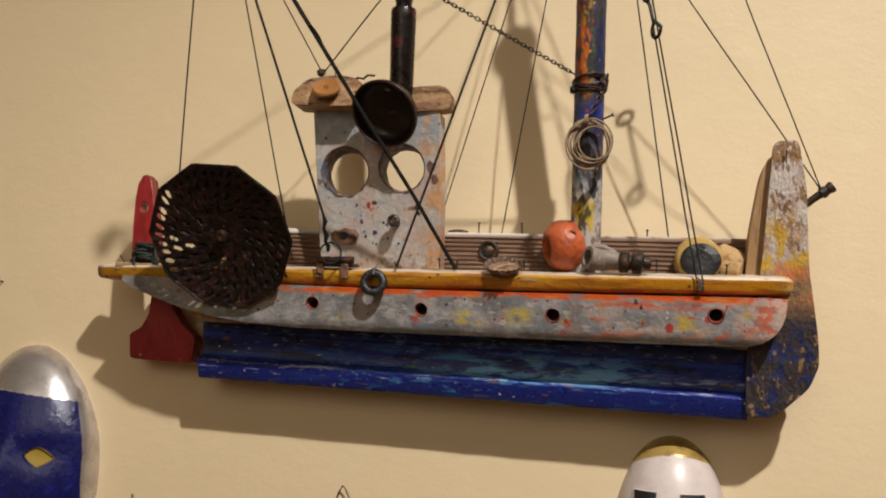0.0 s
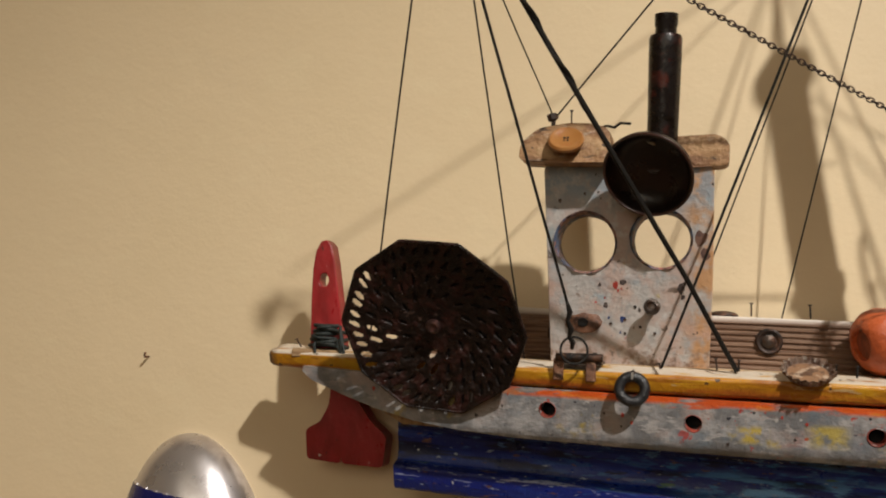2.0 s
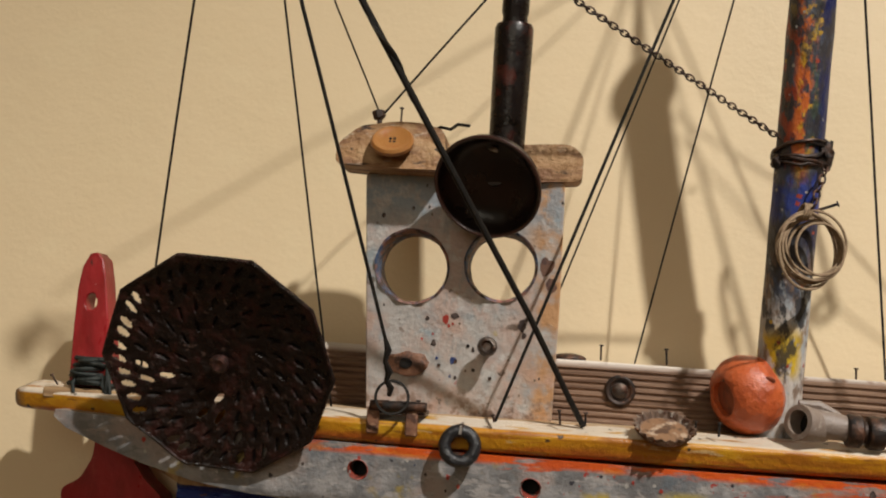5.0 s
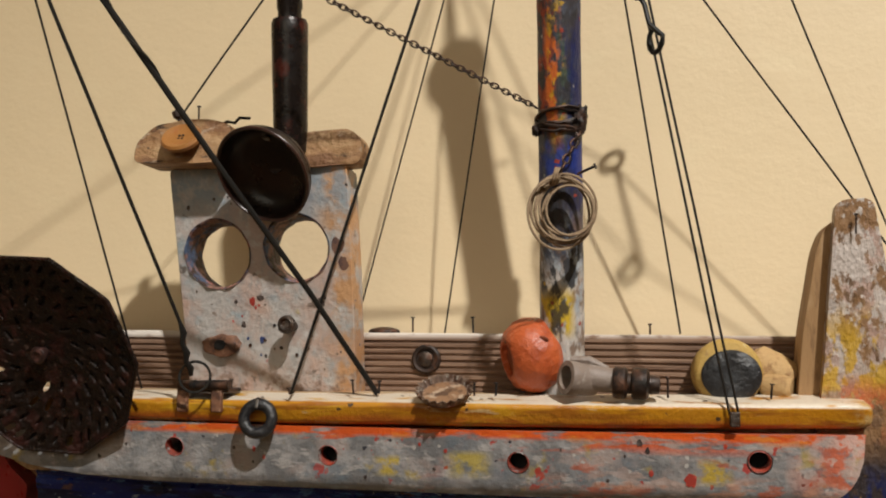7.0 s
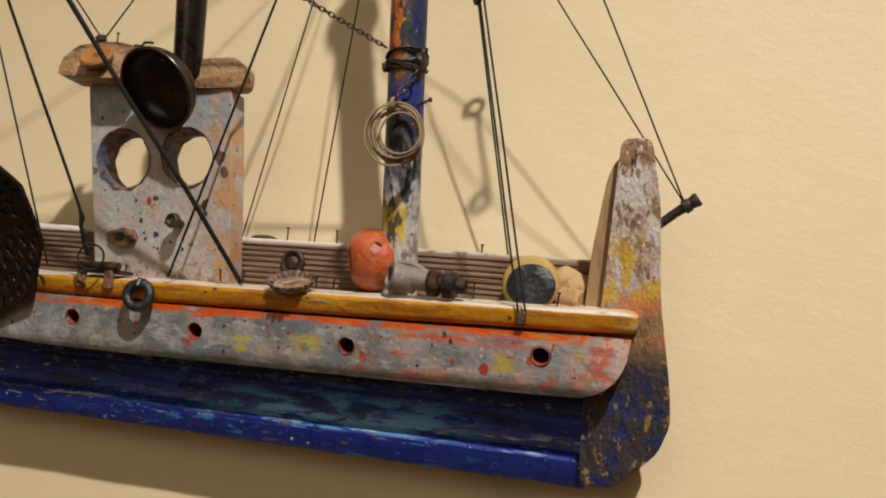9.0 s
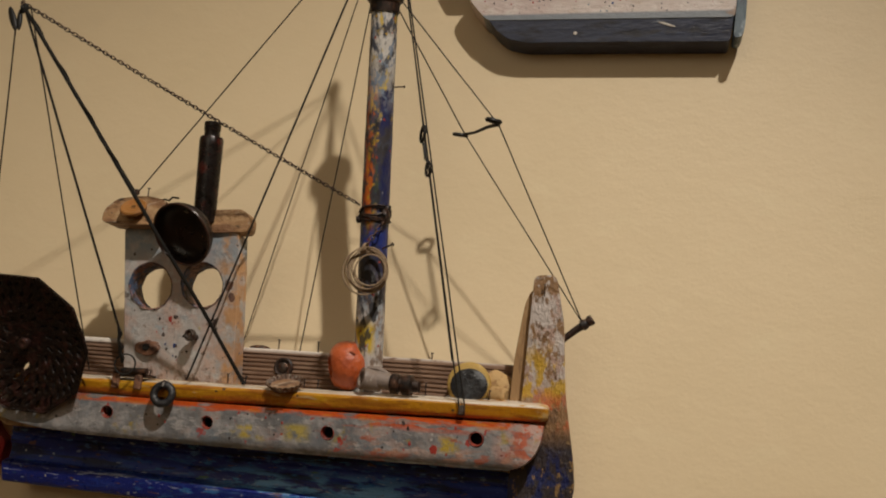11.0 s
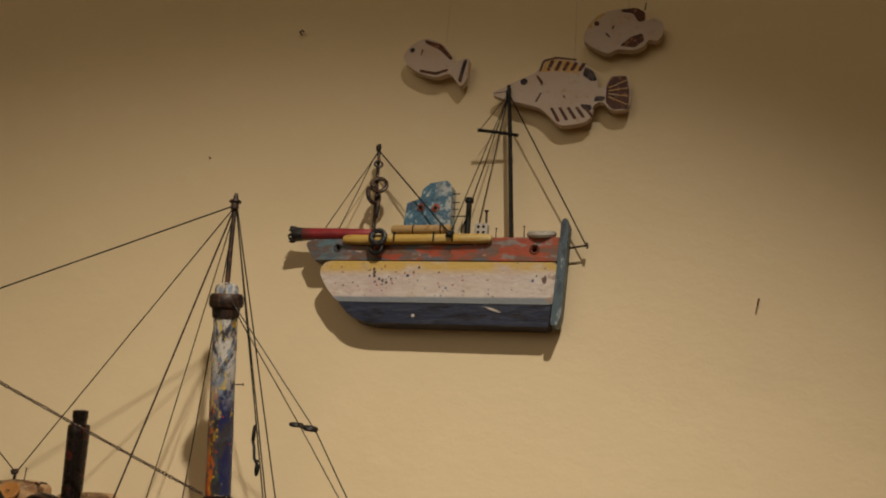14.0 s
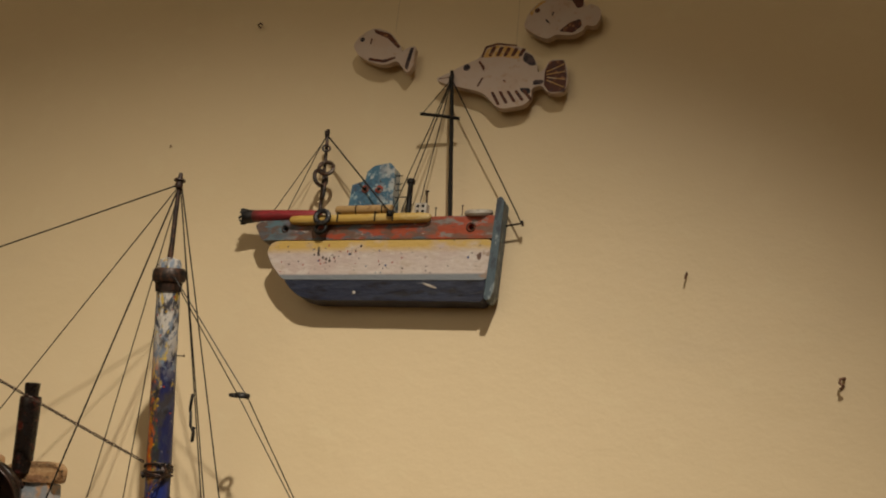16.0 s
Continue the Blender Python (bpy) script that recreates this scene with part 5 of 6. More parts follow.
hk += [Vector((0.4437, -0.1070, 0.1915)) + Vector((0.0030 * math.cos(a), -0.0042 * math.cos(a), -0.0062 * math.sin(a))) for a in [math.radians(d) for d in range(0, 241, 30)]]
part("hook", tube(hk, 0.0012, 8), wire_black, boat, "black bent wire hook")
part("apex_clip", blob(APEX + Vector((-0.0085, 0.000, -0.0075)), (0.0026, 0.0016, 0.0105), (-0.45, 0, 1)), wire_black, boat, "dark clip at the boom head")
part("apex_clip", blob(APEX + Vector((-0.0035, 0.001, -0.0080)), (0.0020, 0.0016, 0.0085), (-0.1, 0, 1)), wire_black, boat, "dark clip at the boom head")
part("apex_knot", blob(APEX, (0.0030, 0.0026, 0.0036), lump=0.5), wire_black, boat)

# chain, link by link
c0, c1 = APEX + Vector((-0.0030, 0.0005, 0.0050)), wrap + Vector((-0.0105, -0.0090, 0.0060))
length = (c1 - c0).length * 1.004
N = int(length / 0.0031)
chain = part("chain", ring(c0, (0, 1, 0), 0.0016, 0.0005, 12, 5), rusty_iron, boat, "fine dark link chain")
link_mesh = finish("link", tube([Vector((0.00235 * math.cos(a) + 0.0006 * (1 if math.cos(a) > 0 else -1) * 0, 0.0013 * math.sin(a), 0)) for a in [2 * math.pi * i / 10 for i in range(10)]], 0.00043, 5, None, True), rusty_iron)
for p in link_mesh.polygons:
    p.use_smooth = True
for i in range(N):
    s = (i + 0.5) / N
    d = (c1 - c0).normalized()
    at = c0.lerp(c1, s) - Vector((0, 0, 0.010 * 4 * s * (1 - s) * 0.1))
    q = d.to_track_quat("X", "Z").to_matrix().to_4x4()
    ob = new("link", link_mesh)
    ob.parent = chain
    ob.matrix_local = Matrix.Translation(at) @ q @ pose(0, 0, 0, 35 + 90 * (i % 2) + rng.uniform(-18, 18), rng.uniform(-6, 6), rng.uniform(-5, 5))
h0, h1 = wrap + Vector((0.0100, -0.0085, -0.0070)), coil_c + Vector((-0.0005, -0.0062, 0.0170))
tail = part("chain", ring(h0, (0, 1, 0), 0.0016, 0.0005, 12, 5), rusty_iron, boat, "short end of dark link chain")
for i in range(5):
    ob = new("link", link_mesh)
    ob.parent = tail
    ob.matrix_local = Matrix.Translation(h0.lerp(h1, (i + 0.5) / 5)) @ (h1 - h0).to_track_quat("X", "Z").to_matrix().to_4x4() @ pose(0, 0, 0, 30 + 90 * (i % 2), 0, 0) @ Matrix.Scale(1.25, 4)


# ---- the small model boat ----
small = thing("model_boat", (0.56, -0.01, 0.324), "small painted driftwood trawler, cream and navy hull, on wall", "model boat")
hull_edge = lambda y: (lambda x, z: y)
hull_up = bevelled_outline([(0.4440, 0.3770), (0.4462, 0.3848), (0.4530, 0.3882), (0.6685, 0.3860), (0.6660, 0.3475), (0.4640, 0.3490), (0.4495, 0.3660)], 0.005)
part("hull", plate(hull_up, hull_edge(-0.0285), -0.001), small_hull_paint, small, "cream speckled hull block with yellowed top", bevel=0.0022, steps=3)
hull_low = bevelled_outline([(0.4640, 0.3512), (0.6645, 0.3497), (0.6620, 0.3285), (0.4980, 0.3300), (0.4820, 0.3335), (0.4725, 0.3405)], 0.004)
part("keel", plate(hull_low, lambda x, z: -0.0281 + 0.0045 * (0.350 - z) / 0.024, -0.001), small_keel_paint, small, "worn navy blue keel", bevel=0.0014, steps=2)
hull_block = bpy.data.objects["hull"]
drops = random.Random(12)
for k in range(30):
    cx, cz = (drops.gauss(0.512, 0.012), drops.gauss(0.372, 0.006)) if k < 16 else (drops.uniform(0.462, 0.655), drops.uniform(0.358, 0.381))
    splash(cx, min(0.383, max(0.356, cz)), drops.uniform(0.0008, 0.0018), 5, k, (splash_dark, splash_dark, splash_red, splash_blue)[k % 4], "", hull_block, lambda x, z: -0.0285)
for k, (cx, cz) in enumerate(((0.4985, 0.3800), (0.4990, 0.3770), (0.4992, 0.3735), (0.5040, 0.3705), (0.5075, 0.3690), (0.5110, 0.3675))):
    splash(cx, cz, 0.0021, 6, 40 + k, splash_dark, "", hull_block, lambda x, z: -0.0285)
splash(0.6575, 0.3700, 0.0042, 5, 61, splash_rust, "bare worn wood at the bow end", hull_block, lambda x, z: -0.0285)
part("paint_drip", blob((0.6120, -0.0270, 0.3430), (0.0075, 0.0004, 0.0011), (0.35, 0, 1)), ivory, small)
part("paint_drip", blob((0.5385, -0.0262, 0.3368), (0.0016, 0.0004, 0.0016)), ivory, small)
deck_out = bevelled_outline([(0.4255, 0.4060), (0.4300, 0.4105), (0.6700, 0.4105), (0.6690, 0.3880), (0.4350, 0.3900)], 0.003)
deck2 = part("deck_strip", plate(deck_out, hull_edge(-0.0260), -0.001, [circle(0.4590, 0.4015, 0.0024, n=12), circle(0.6470, 0.3990, 0.0028, n=12)]), small_deck_paint, small, "orange and blue painted side strip", bevel=0.0015)
for x, z, r in ((0.4590, 0.4015, 0.0030), (0.6470, 0.3990, 0.0036)):
    part("porthole", lathe((x, -0.0200, z), (0, -1, 0), [(0, 0), (0, r), (0.0005, r), (0.0005, 0)], 14), soot, deck2)
    part("porthole_rim", ring((x, -0.0266, z), (0, 1, 0), r + 0.0004, 0.0006, 16, 6), rusty_iron, deck2)
bar = part("fender_bar", sweep([(-0.0330, 0.4045), (-0.0345, 0.4080), (-0.0330, 0.4125), (-0.0265, 0.4128), (-0.0265, 0.4040)], 0.465, 0.609, 24, dz=lambda x: 0.0006 * noise.noise(Vector((x * 50, 1, 1))), nose=0.010), fender_yellow, small, "worn yellow wooden fender bar", bevel=0.001)
for x in (0.5165, 0.5545, 0.5725):
    part("strap", tube([(x, -0.0268, 0.4138), (x, -0.0345, 0.4136), (x + 0.0004, -0.0356, 0.4085), (x, -0.0345, 0.4040)], 0.0008), wire_black, bar)
part("strap_knot", blob((0.5705, -0.0362, 0.4110), (0.0036, 0.0022, 0.0030), lump=0.5), wire_black, bar)
part("life_ring", ring((0.5020, -0.0375, 0.4085), (0.1, -1, 0.1), 0.0064, 0.0026, 26, 8), tar_black, small, "dark iron ring")
part("life_ring", ring((0.5005, -0.0345, 0.3985), (-0.1, -1, 0.2), 0.0056, 0.0018, 24, 8), wire_black, small, "dark iron ring")
h2 = bevelled_outline([(0.5205, 0.420), (0.5225, 0.4470), (0.5320, 0.4500), (0.5355, 0.4520), (0.5370, 0.4605), (0.5440, 0.4665), (0.5600, 0.4690), (0.5650, 0.4640), (0.5665, 0.4200)], 0.001, 2)
house2 = part("wheelhouse", plate(h2, hull_edge(-0.0225), -0.006), small_house_paint, small, "blue and white chipped wheelhouse block", bevel=0.0014)
for x, z in ((0.5368, 0.4420), (0.5512, 0.4412)):
    sc = part("screw_washer", lathe((x, -0.0222, z), (0, -1, 0), [(0, 0), (0, 0.0042), (0.0012, 0.0040), (0.0014, 0.0026), (0.0014, 0)], 18), rim_orange, house2, "rusty red washer")
    part("screw", lathe((x, -0.0236, z), (0, -1, 0), [(0, 0), (0, 0.0020), (0.0010, 0.0016), (0.0012, 0)], 10), soot, sc)
for k, (z, ln) in enumerate(((0.4568, 0.0085), (0.4482, 0.0085), (0.4415, 0.0080), (0.4345, 0.0185))):
    part("rung", rod((0.5640, -0.0170, z), (0.5640 + ln, -0.0175, z), 0.0005, n=6), wire_black, house2)
part("deck_roll", lathe((0.5125, -0.0290, 0.4180), (1, 0, 0), [(0, 0), (0, 0.0038), (0.001, 0.0044), (0.056, 0.0042), (0.057, 0.0036), (0.057, 0)], 18), cork_tan, small, "tan wooden rod on deck")
for x in (0.5335, 0.5600):
    part("tie", ring((x, -0.0290, 0.4180), (1, 0, 0), 0.0045, 0.0006, 16, 5), wire_black, small)
tb = part("stern_tube", lathe((0.4130, -0.0240, 0.4165), (1, 0, -0.01), [(0, 0), (0.0004, 0.0050), (0.002, 0.0064), (0.006, 0.0060), (0.010, 0.0062), (0.05, 0.0056), (0.079, 0.0046), (0.080, 0.0040), (0.080, 0)], 22), tube_red, small, "dark red burnt-ended wooden tube")
part("burnt_end", lathe((0.4105, -0.0240, 0.4163), (1, 0, 0), [(0, 0), (0.0002, 0.0040), (0.0002, 0.0066), (0.0050, 0.0070), (0.0110, 0.0064), (0.0100, 0)], 16), tar_black, tb, "charred black end")
for k in range(9):
    a = 2 * math.pi * k / 9
    part("burnt_splinter", blob((0.4106 + 0.0006 * math.sin(k * 5), -0.0240 + 0.0062 * math.cos(a), 0.4163 + 0.0066 * math.sin(a)), (0.0014, 0.0014, 0.0030 + 0.0010 * math.sin(k * 3.1)), (1, 0.3 * math.cos(k * 2), 0.4 * math.sin(k * 4)), lump=0.6, seed=k), tar_black, tb)
stem2 = bevelled_outline([(0.6708, 0.4245), (0.6740, 0.4275), (0.6778, 0.4240), (0.6755, 0.3800), (0.6728, 0.3380), (0.6700, 0.3290), (0.6640, 0.3290), (0.6672, 0.3700)], 0.003, 3)
part("stem", plate(stem2, hull_edge(-0.0300), -0.010), small_stem_paint, small, "blue-grey chipped bow board", bevel=0.0015)
part("bow_nail", rod((0.671, -0.014, 0.4030), (0.6925, -0.0145, 0.4060), 0.0010, n=8, dome=0.0), rusty_iron, small)
part("nail_head", lathe((0.6915, -0.0145, 0.4058), (1, 0, 0.14), [(0, 0), (0, 0.0030), (0.0015, 0.0030), (0.0022, 0)], 12), rusty_iron, small)

am = part("stern_mast", tube([(0.4910, -0.0205, 0.4080), (0.4905, -0.0215, 0.4600), (0.4890, -0.0220, 0.5060)], [0.0019, 0.0017, 0.0017], 8), rusty_iron, small, "rusty iron rod mast")
part("mast_head", blob((0.4888, -0.0222, 0.5045), (0.0028, 0.0024, 0.0042), lump=0.4), rusty_iron, am)
part("chain_ring", ring((0.4915, -0.0260, 0.4860), (0.4, -1, 0.2), 0.0036, 0.0012, 18, 6), rusty_iron, am)
part("chain_ring", ring((0.4945, -0.0270, 0.4640), (0.2, -1, 0.3), 0.0072, 0.0020, 22, 8, squash=1.05), bolt_iron, am, "dull steel shackle ring")
part("chain_ring", ring((0.4900, -0.0275, 0.4535), (1, -0.7, 0.3), 0.0068, 0.0020, 22, 8, squash=1.3), rusty_iron, am)
part("pendant", blob((0.4945, -0.0260, 0.4400), (0.0024, 0.0020, 0.0095)), rusty_iron, am)
fm = part("fore_mast", tube([(0.6245, -0.0205, 0.4080), (0.6215, -0.0215, 0.4600), (0.6180, -0.0220, 0.5150), (0.6145, -0.0225, 0.5650)], [0.0022, 0.0021, 0.0021, 0.0016], 8), wire_black, small, "black iron rod mast")
part("yard", tube([(0.5885, -0.0300, 0.5160), (0.6070, -0.0265, 0.5145), (0.6265, -0.0230, 0.5120)], 0.0017, 8), wire_black, fm)
part("mast_knot", blob((0.6150, -0.0225, 0.5560), (0.0026, 0.0026, 0.0060), lump=0.4), wire_black, fm)
part("funnel", lathe((0.5835, -0.0240, 0.4090), (0.004, 0, 1), [(0, 0), (0, 0.0028), (0.036, 0.0026), (0.0365, 0.0040), (0.040, 0.0042), (0.041, 0.0030), (0.041, 0)], 14), wire_black, small, "black bolt funnel")
nail(small, (0.6010, -0.0230, 0.4100), (-0.02, 0, 1), 0.0270, 0.0010)
nail(small, (0.6100, -0.0210, 0.4100), (0, 0, 1), 0.0105, 0.0005)
nail(small, (0.6360, -0.0210, 0.4100), (0, 0, 1), 0.0120, 0.0005)
die = part("die", block(0.5915, 0.6035, -0.0300, -0.0200, 0.4105, 0.4235), ivory, small, "small white die with dark pips", bevel=0.0012)
for dx in (0.0035, 0.0085):
    for dz in (0.0038, 0.0092):
        part("pip", lathe((0.5915 + dx, -0.0299, 0.4105 + dz), (0, -1, 0), [(0, 0), (0, 0.0016), (0.0003, 0.0015), (0.0003, 0)], 10), soot, die)
part("life_belt", ring((0.6520, -0.0200, 0.4150), (0.0, -0.35, 1), 0.0105, 0.0032, 28, 8), ivory, small, "white life belt on the foredeck")
for k in range(7):
    a = math.pi * (0.15 + 0.7 * k / 6)
    part("belt_mark", blob((0.6520 - 0.0105 * math.cos(a), -0.0200 - 0.0105 * math.sin(a) * 0.94, 0.4176 - 0.0035 * math.sin(a)), (0.0010, 0.0014, 0.0008)), soot, small)
HD, MH, FH = Vector((0.4890, -0.0222, 0.5020)), Vector((0.6150, -0.0225, 0.5560)), Vector((0.6200, -0.0218, 0.4900))
for a, b, r in ((Vector((0.4845, -0.0225, 0.4930)), (0.4420, -0.0240, 0.4210), 0.00045), (Vector((0.4845, -0.0225, 0.4930)), (0.4560, -0.0220, 0.4210), 0.00045), (HD, (0.4845, -0.0225, 0.4930), 0.0007), (HD, (0.5690, -0.0350, 0.4130), 0.0008),
                (HD, (0.5300, -0.0230, 0.4560), 0.0005), (MH, (0.5690, -0.0300, 0.4130), 0.0005), (MH, (0.5900, -0.0180, 0.4115), 0.0005), (MH, (0.5800, -0.0330, 0.4130), 0.0006), (MH, (0.6908, -0.0150, 0.4072), 0.0007), (Vector((0.5900, -0.0297, 0.5155)), MH, 0.0004)):
    part("stay", wire(a, b, r, 0, 6, 0.0001, rng), wire_black, small, "thin dark wire stay")

# ---- ceramic fish ----
def fish(at, label, outline, dots):
    f = thing("ceramic_fish", at, label, "wall ornament", "ceramic fish on the wall")
    cx = sum(p[0] for p in outline) / len(outline)
    cz = sum(p[1] for p in outline) / len(outline)
    body = part("body", plate(bevelled_outline(outline, 0.008, 4), -0.0175, -0.0095), fish_glaze, f, "glazed white ceramic body", bevel=0.0036, steps=5)
    part("wall_peg", rod((cx, -0.0110, cz), (cx, 0.003, cz), 0.004), fish_brown, f)
    for name, mat, shape, y in dots:
        part(name, plate(bevelled_outline(shape, 0.002, 2) if len(shape) < 9 else shape, -0.01755 + (y + 0.0105) * 0.12, -0.0165), mat, f)
    part("hanging_thread", wire((cx, -0.0100, max(p[1] for p in outline) - 0.003), (cx, -0.002, max(p[1] for p in outline) + 0.16), 0.00012), rope_tan, f)
    return f


F1 = [(0.502, 0.607), (0.511, 0.619), (0.525, 0.626), (0.544, 0.618), (0.556, 0.600), (0.557, 0.594), (0.564, 0.599), (0.573, 0.600), (0.571, 0.589), (0.572, 0.579), (0.566, 0.568), (0.559, 0.577), (0.553, 0.585), (0.540, 0.580), (0.522, 0.586), (0.509, 0.595)]
fish((0.53, 0, 0.568), "small white ceramic fish with dark brown back", F1,
     [("eye", fish_navy, circle(0.5125, 0.6125, 0.0026, n=12), -0.0115),
      ("back_stripe", fish_brown, [(0.524, 0.624), (0.543, 0.6165), (0.5555, 0.6005), (0.5530, 0.5985), (0.5410, 0.6110), (0.526, 0.6190)], -0.0110),
      ("belly_stripe", fish_brown, [(0.5215, 0.5875), (0.539, 0.5830), (0.5515, 0.5870), (0.5510, 0.5895), (0.538, 0.5865), (0.522, 0.5905)], -0.0112),
      ("tail_band", fish_navy, [(0.5665, 0.5980), (0.5705, 0.5985), (0.5655, 0.5725), (0.5620, 0.5760)], -0.0106),
      ("gill", fish_brown, [(0.5225, 0.6135), (0.5240, 0.6125), (0.5225, 0.6055), (0.5215, 0.6065)], -0.0122)])
F2 = [(0.596, 0.560), (0.611, 0.567), (0.625, 0.574), (0.641, 0.580), (0.645, 0.592), (0.658, 0.595), (0.678, 0.591), (0.694, 0.579), (0.699, 0.567), (0.699, 0.559), (0.706, 0.562), (0.710, 0.572), (0.726, 0.572), (0.729, 0.554), (0.728, 0.536), (0.711, 0.536), (0.704, 0.545),
      (0.698, 0.545), (0.694, 0.541), (0.695, 0.533), (0.688, 0.525), (0.663, 0.522), (0.646, 0.542), (0.626, 0.548), (0.604, 0.555)]
marks = [("eye", fish_navy, circle(0.6280, 0.5705, 0.0036, n=14), -0.0118), ("mouth", fish_brown, [(0.599, 0.5602), (0.616, 0.5622), (0.616, 0.5614), (0.600, 0.5594)], -0.0116),
         ("gill", fish_brown, [(0.6410, 0.5770), (0.6470, 0.5690), (0.6455, 0.5650), (0.6435, 0.5690), (0.6395, 0.5755)], -0.0122), ("gill", fish_brown, [(0.6460, 0.5580), (0.6410, 0.5480), (0.6395, 0.5490), (0.6440, 0.5580)], -0.0122),
         ("fin_patch", fish_navy, [(0.6860, 0.5830), (0.6940, 0.5780), (0.6980, 0.5680), (0.6925, 0.5670), (0.6840, 0.5740)], -0.0112), ("fin_patch", fish_ochre, [(0.6440, 0.5800), (0.6480, 0.5905), (0.6580, 0.5930), (0.6700, 0.5905), (0.6840, 0.5830), (0.6800, 0.5760), (0.6600, 0.5800)], -0.0102),
         ("tail", fish_brown, [(0.7065, 0.5610), (0.7110, 0.5710), (0.7250, 0.5710), (0.7280, 0.5540), (0.7270, 0.5370), (0.7120, 0.5370), (0.7060, 0.5450)], -0.0104), ("tail_root", fish_navy, [(0.6960, 0.5515), (0.7060, 0.5510), (0.7050, 0.5465), (0.6950, 0.5460)], -0.0108),
         ("belly_patch", fish_navy, [(0.6820, 0.5440), (0.6930, 0.5430), (0.6935, 0.5370), (0.6860, 0.5380)], -0.0110), ("spot", fish_brown, [(0.6665, 0.5545), (0.6690, 0.5515), (0.6680, 0.5505), (0.6655, 0.5530)], -0.0125)]
for k in range(5):
    x = 0.6500 + 0.0075 * k
    marks.append(("fin_ray", fish_brown, [(x - 0.0010, 0.5812 - 0.0006 * k), (x + 0.0035, 0.5925 - 0.0012 * k), (x + 0.0072, 0.5916 - 0.0014 * k), (x + 0.0026, 0.5806 - 0.0006 * k)], -0.0120))
for k in range(5):
    x = 0.6540 + 0.0078 * k
    marks.append(("fin_ray", fish_brown, [(x, 0.5415 - 0.0002 * k), (x + 0.0075, 0.5265 + 0.001 * k), (x + 0.0104, 0.5275 + 0.001 * k), (x + 0.0028, 0.5420)], -0.0120))
marks.append(("fin_patch", fish_ochre, [(0.6530, 0.5415), (0.6600, 0.5290), (0.6680, 0.5245), (0.6860, 0.5275), (0.6925, 0.5340), (0.6860, 0.5420), (0.6700, 0.5430)], -0.0100))
marks.append(("back_line", fish_brown, [(0.6420, 0.5805), (0.6455, 0.5925), (0.6580, 0.5955), (0.6780, 0.5915), (0.6775, 0.5900), (0.6580, 0.5935), (0.6470, 0.5905), (0.6440, 0.5800)], -0.0125))
for k in range(4):
    marks.append(("tail_ray", fish_ochre, [(0.7085, 0.5500 + 0.0030 * k), (0.7260, 0.5410 + 0.0085 * k), (0.7262, 0.5418 + 0.0085 * k), (0.7085, 0.5510 + 0.0030 * k)], -0.0110))
fish((0.66, 0, 0.522), "large white ceramic fish with brown striped fins", F2, marks)
F3 = [(0.683, 0.612), (0.687, 0.627), (0.699, 0.640), (0.720, 0.643), (0.734, 0.643), (0.742, 0.637), (0.743, 0.627), (0.748, 0.631), (0.758, 0.626), (0.759, 0.615), (0.754, 0.605), (0.744, 0.608), (0.742, 0.602), (0.732, 0.597), (0.715, 0.600), (0.708, 0.595), (0.699, 0.599), (0.689, 0.606)]
fish((0.72, 0, 0.595), "white ceramic fish with brown back fin", F3,
     [("eye", fish_brown, circle(0.6960, 0.6285, 0.0026, n=12), -0.0115), ("back_patch", fish_brown, [(0.7200, 0.6420), (0.7340, 0.6425), (0.7415, 0.6370), (0.7415, 0.6280), (0.7355, 0.6270), (0.7300, 0.6370), (0.7180, 0.6395)], -0.0112),
      ("belly_patch", fish_brown, [(0.7180, 0.6030), (0.7320, 0.6000), (0.7410, 0.6070), (0.7390, 0.6150), (0.7290, 0.6120)], -0.0112), ("head_line", fish_ochre, [(0.6880, 0.6260), (0.6990, 0.6385), (0.7060, 0.6390), (0.6965, 0.6330), (0.6905, 0.6225)], -0.0110),
      ("gill", fish_navy, [(0.7040, 0.6170), (0.7080, 0.6125), (0.7095, 0.6130), (0.7055, 0.6180)], -0.0124), ("spot", fish_navy, [(0.7100, 0.6215), (0.7120, 0.6255), (0.7130, 0.6250), (0.7115, 0.6210)], -0.0124), ("thread_knot", fish_brown, [(0.7405, 0.6400), (0.7420, 0.6480), (0.7428, 0.6480), (0.7420, 0.6400)], -0.0095)])
F4 = [(x, z + 0.022) for x, z in [(0.560, 0.690), (0.568, 0.684), (0.578, 0.676), (0.588, 0.683), (0.596, 0.700), (0.590, 0.716), (0.574, 0.722), (0.560, 0.712)]]
fish((0.578, 0, 0.698), "small pale ceramic fish near the ceiling", F4, [("belly_stripe", fish_brown, [(0.566, 0.711), (0.578, 0.702), (0.586, 0.708), (0.578, 0.706)], -0.0108)])


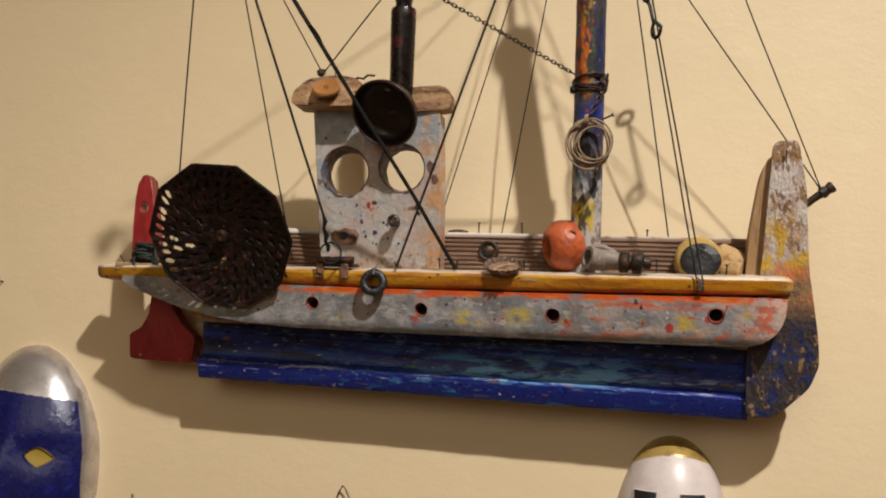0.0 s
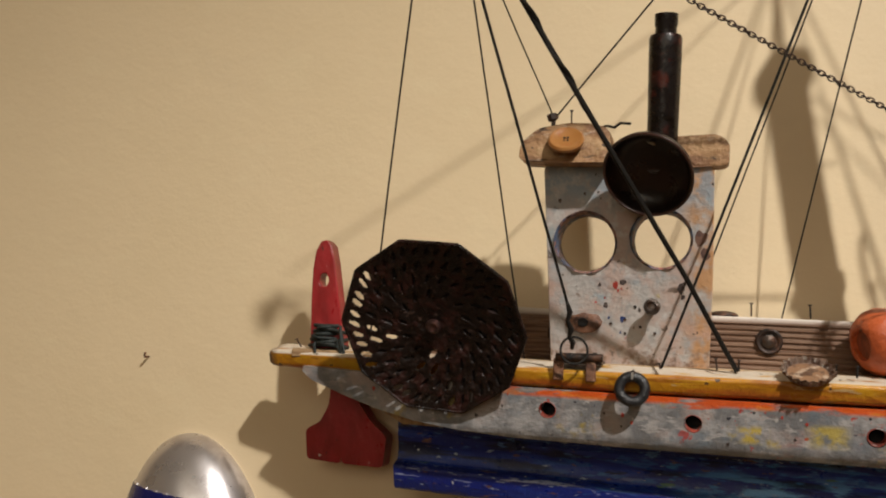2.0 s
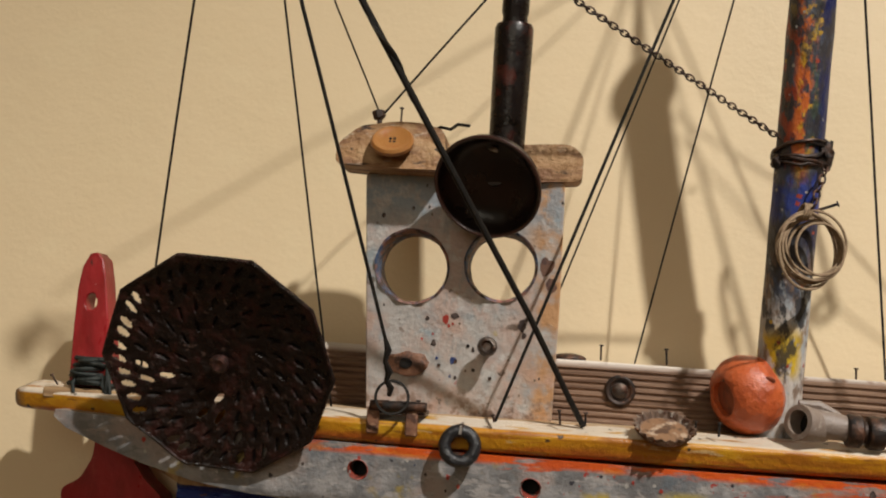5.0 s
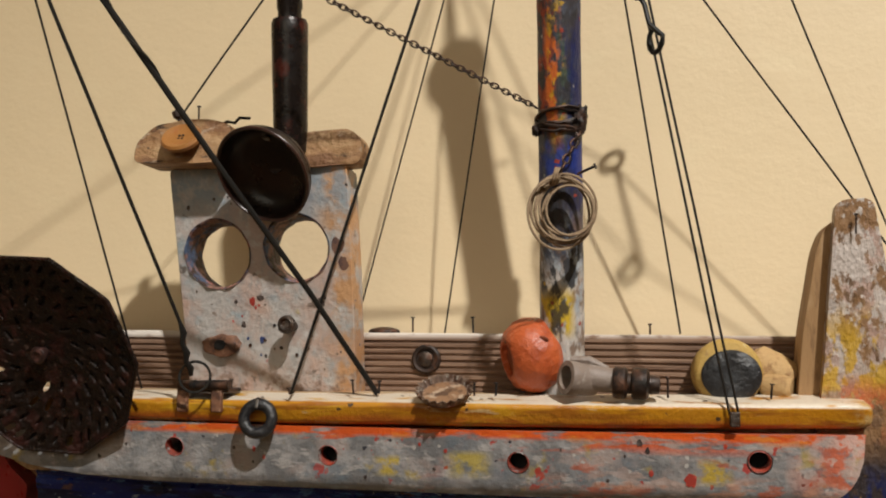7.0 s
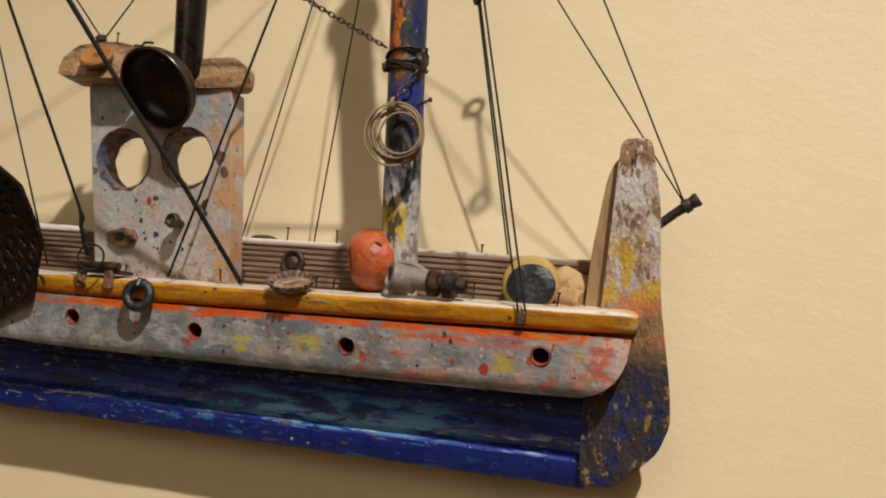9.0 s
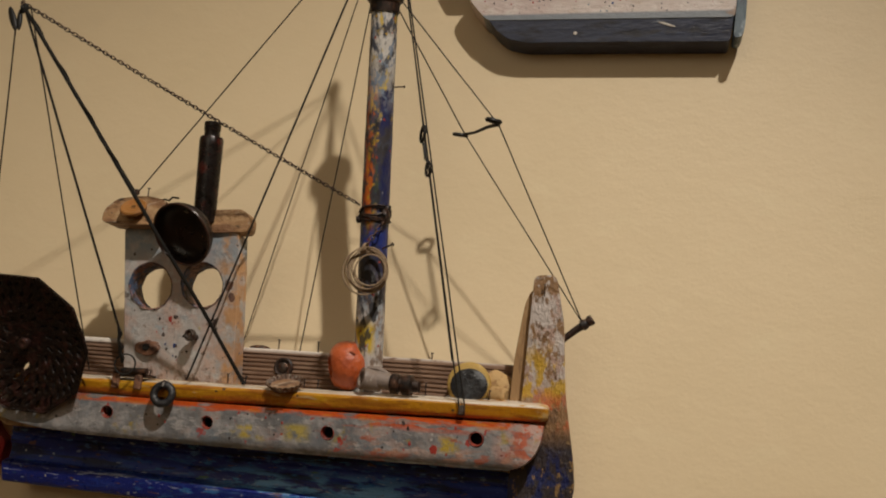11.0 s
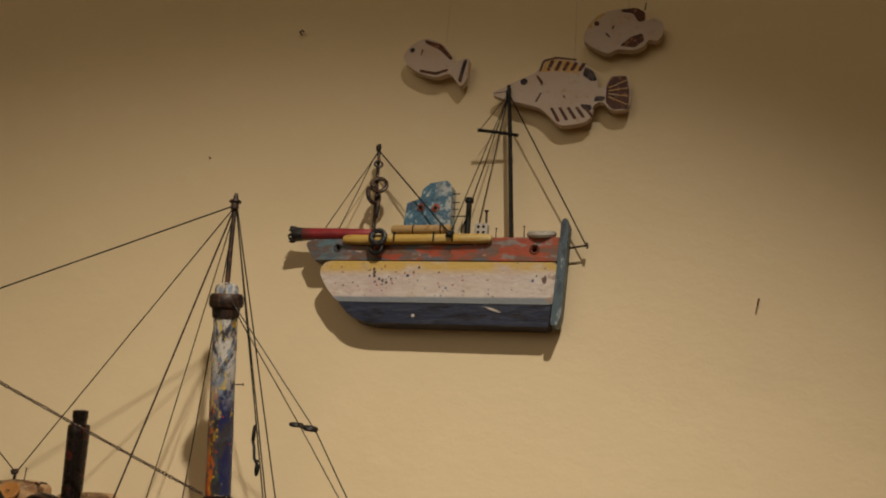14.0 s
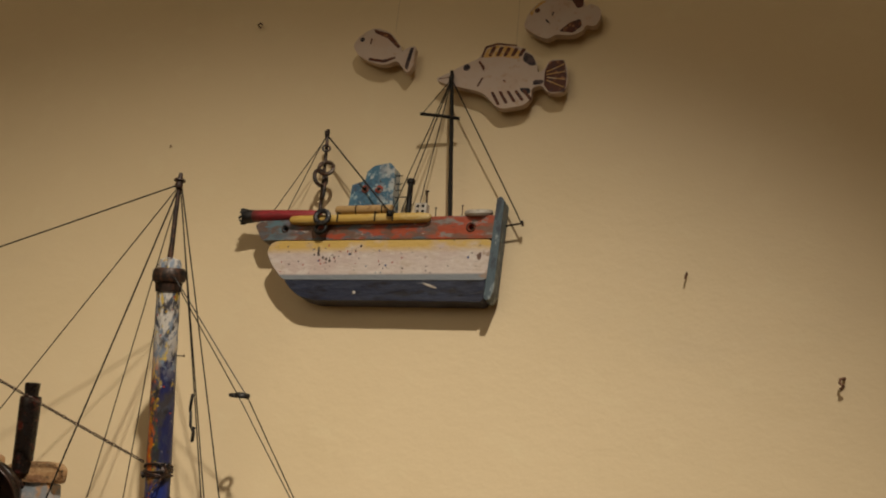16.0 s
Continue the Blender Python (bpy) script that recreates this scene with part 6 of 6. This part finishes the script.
# ---- masks ----
def mask(at, label, centre, radii, pick, mats, lift, relief=lambda x, z: 0.0, lean=0.0, n=260, rows=200):
    bm = bmesh.new()
    grid = []
    for j in range(rows + 1):
        b = math.pi * j / rows
        row = []
        for i in range(n + 1):
            a = math.pi * i / n
            p = Vector((-math.cos(a) * math.sin(b), -math.sin(a) * math.sin(b), math.cos(b)))
            q = Vector((centre[0] + p.x * radii[0], centre[1] + p.y * radii[1], centre[2] + p.z * radii[2]))
            row.append(bm.verts.new(q + p * (lift[pick(q.x, q.z)] + relief(q.x, q.z)) - Vector((lean * max(0.0, q.z - centre[2] - 0.3 * radii[2]), 0, 0))))
        grid.append(row)
    for j in range(rows):
        for i in range(n):
            f = bm.faces.new((grid[j][i], grid[j][i + 1], grid[j + 1][i + 1], grid[j + 1][i]))
            c = f.calc_center_median()
            f.material_index = pick(c.x + lean * max(0.0, c.z - centre[2] - 0.3 * radii[2]), c.z)
    bmesh.ops.remove_doubles(bm, verts=bm.verts[:], dist=0.00005)
    ob = part("wall_mask", bm, mats)
    return tagged(ob, label, "mask", "painted masks on the wall")


EYES = ((-0.1030, -0.1225, 0.0080), (-0.0505, -0.1325, 0.0120))


def pick_blue(x, z):
    side = -0.0215 - 0.0100 * max(0.0, (z + 0.150) / 0.068) ** 2
    if -0.140 < x < side and z < -0.0803 - 0.10 * (x + 0.08) - 0.6 * (x + 0.08) ** 2:
        for ex, ez, w in EYES:
            u = (x - ex) / w
            if abs(u) < 1 and abs(z - ez + 0.0006 * u) < 0.0078 * (1 - abs(u) ** 1.7) * (1 - 0.25 * u):
                return 2
        return 1
    return 0


def face_relief(x, z):
    """Sunken eye sockets and a raised nose between them."""
    d = sum(-0.0042 * math.exp(-((x - ex) / (1.5 * w)) ** 2 - ((z - ez - 0.003) / 0.013) ** 2) for ex, ez, w in EYES)
    return d + 0.0050 * math.exp(-((x + 0.0800) / 0.0080) ** 2) * max(0.0, min(1.0, (-0.112 - z) / 0.03))


mask((0, 0, 0), "egg-shaped silver and blue painted face ornament", (-0.0785, 0.0, -0.146), (0.0618, 0.044, 0.1058), pick_blue, [silver_leaf, mask_blue, mask_yellow], (0.0, 0.0012, -0.001), face_relief, 0.11, 400, 300)


def pick_white(x, z):
    if z > -0.0990 - 9.0 * (x - 0.4615) ** 2:
        return 0
    if z < -0.1245 and (0.4335 < x < 0.4490 or 0.4655 < x < 0.4830):
        return 2
    return 1


mask((0, 0, 0), "egg-shaped white ornament with gold top", (0.4605, 0.0, -0.1530), (0.0400, 0.040, 0.0660), pick_white, [mask_gold, mask_white, tar_black], (0.0006, 0.0, 0.0012))
mask((0, 0, 0), "orange rounded wall ornament", (-0.2360, 0.0, -0.1900), (0.0480, 0.036, 0.0620), lambda x, z: 0, [mask_orange], (0.0,))

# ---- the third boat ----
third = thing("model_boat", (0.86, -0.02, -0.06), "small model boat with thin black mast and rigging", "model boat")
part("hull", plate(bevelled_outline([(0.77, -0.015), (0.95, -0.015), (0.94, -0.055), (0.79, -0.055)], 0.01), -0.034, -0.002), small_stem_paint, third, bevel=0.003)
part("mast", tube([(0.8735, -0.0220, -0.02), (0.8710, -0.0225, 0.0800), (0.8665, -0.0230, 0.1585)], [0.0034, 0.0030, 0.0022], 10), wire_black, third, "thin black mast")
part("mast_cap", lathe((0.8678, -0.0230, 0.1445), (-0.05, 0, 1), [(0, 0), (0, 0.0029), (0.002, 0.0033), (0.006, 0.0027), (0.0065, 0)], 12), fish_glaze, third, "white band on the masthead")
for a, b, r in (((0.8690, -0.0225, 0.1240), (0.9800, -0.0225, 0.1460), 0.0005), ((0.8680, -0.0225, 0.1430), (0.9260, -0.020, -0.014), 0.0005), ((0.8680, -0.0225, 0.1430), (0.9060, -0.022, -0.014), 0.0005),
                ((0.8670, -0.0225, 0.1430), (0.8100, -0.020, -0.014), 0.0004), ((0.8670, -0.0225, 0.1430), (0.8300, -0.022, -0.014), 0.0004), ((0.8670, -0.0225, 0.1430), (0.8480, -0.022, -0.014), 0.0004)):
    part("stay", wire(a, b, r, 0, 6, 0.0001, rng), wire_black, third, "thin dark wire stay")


# ---- hooks and nails left in the wall ----
def wall_hook(points, r, label):
    return tagged(part("wall_hook", tube(points, r * 0.75, 7), rust_brown), label, "hook", "hooks in the wall")


wall_hook([(-0.1300, 0.004, 0.0150), (-0.1300, -0.005, 0.0150), (-0.1288, -0.008, 0.0165), (-0.1275, -0.0085, 0.0185)], 0.0011, "small rusty nail bent in the bare wall")
wall_hook([(0.8375, 0.004, 0.3610), (0.8375, -0.006, 0.3600), (0.8367, -0.0075, 0.3570), (0.8363, -0.0070, 0.3540)], 0.0011, "small rusty bent nail in the bare wall")
wall_hook([(0.9590, 0.004, 0.2710), (0.9590, -0.007, 0.2710), (0.9555, -0.009, 0.2700), (0.9548, -0.009, 0.2670), (0.9575, -0.009, 0.2640), (0.9550, -0.008, 0.2620)], 0.0016, "rusty bent hook in the bare wall")
wall_hook([(0.3800, 0.004, 0.6500), (0.3800, -0.006, 0.6500), (0.3835, -0.0075, 0.6510), (0.3855, -0.0070, 0.6490)], 0.0012, "small rusty hook high on the wall")
wall_hook([(0.2935, 0.004, 0.5100), (0.2935, -0.0025, 0.5100)], 0.0011, "tiny nail stub in the wall")
wall_hook([(0.1985, 0.003, -0.1560), (0.2005, -0.003, -0.1480), (0.2050, -0.005, -0.1410), (0.2075, -0.005, -0.1440), (0.2120, -0.003, -0.1540), (0.2140, 0.003, -0.1570)], 0.0008, "thin bent wire loop in the wall")
wall_hook([(0.0160, 0.003, -0.1640), (0.0190, -0.005, -0.1620), (0.0210, -0.006, -0.1660)], 0.0010, "small bent wire hook in the wall")
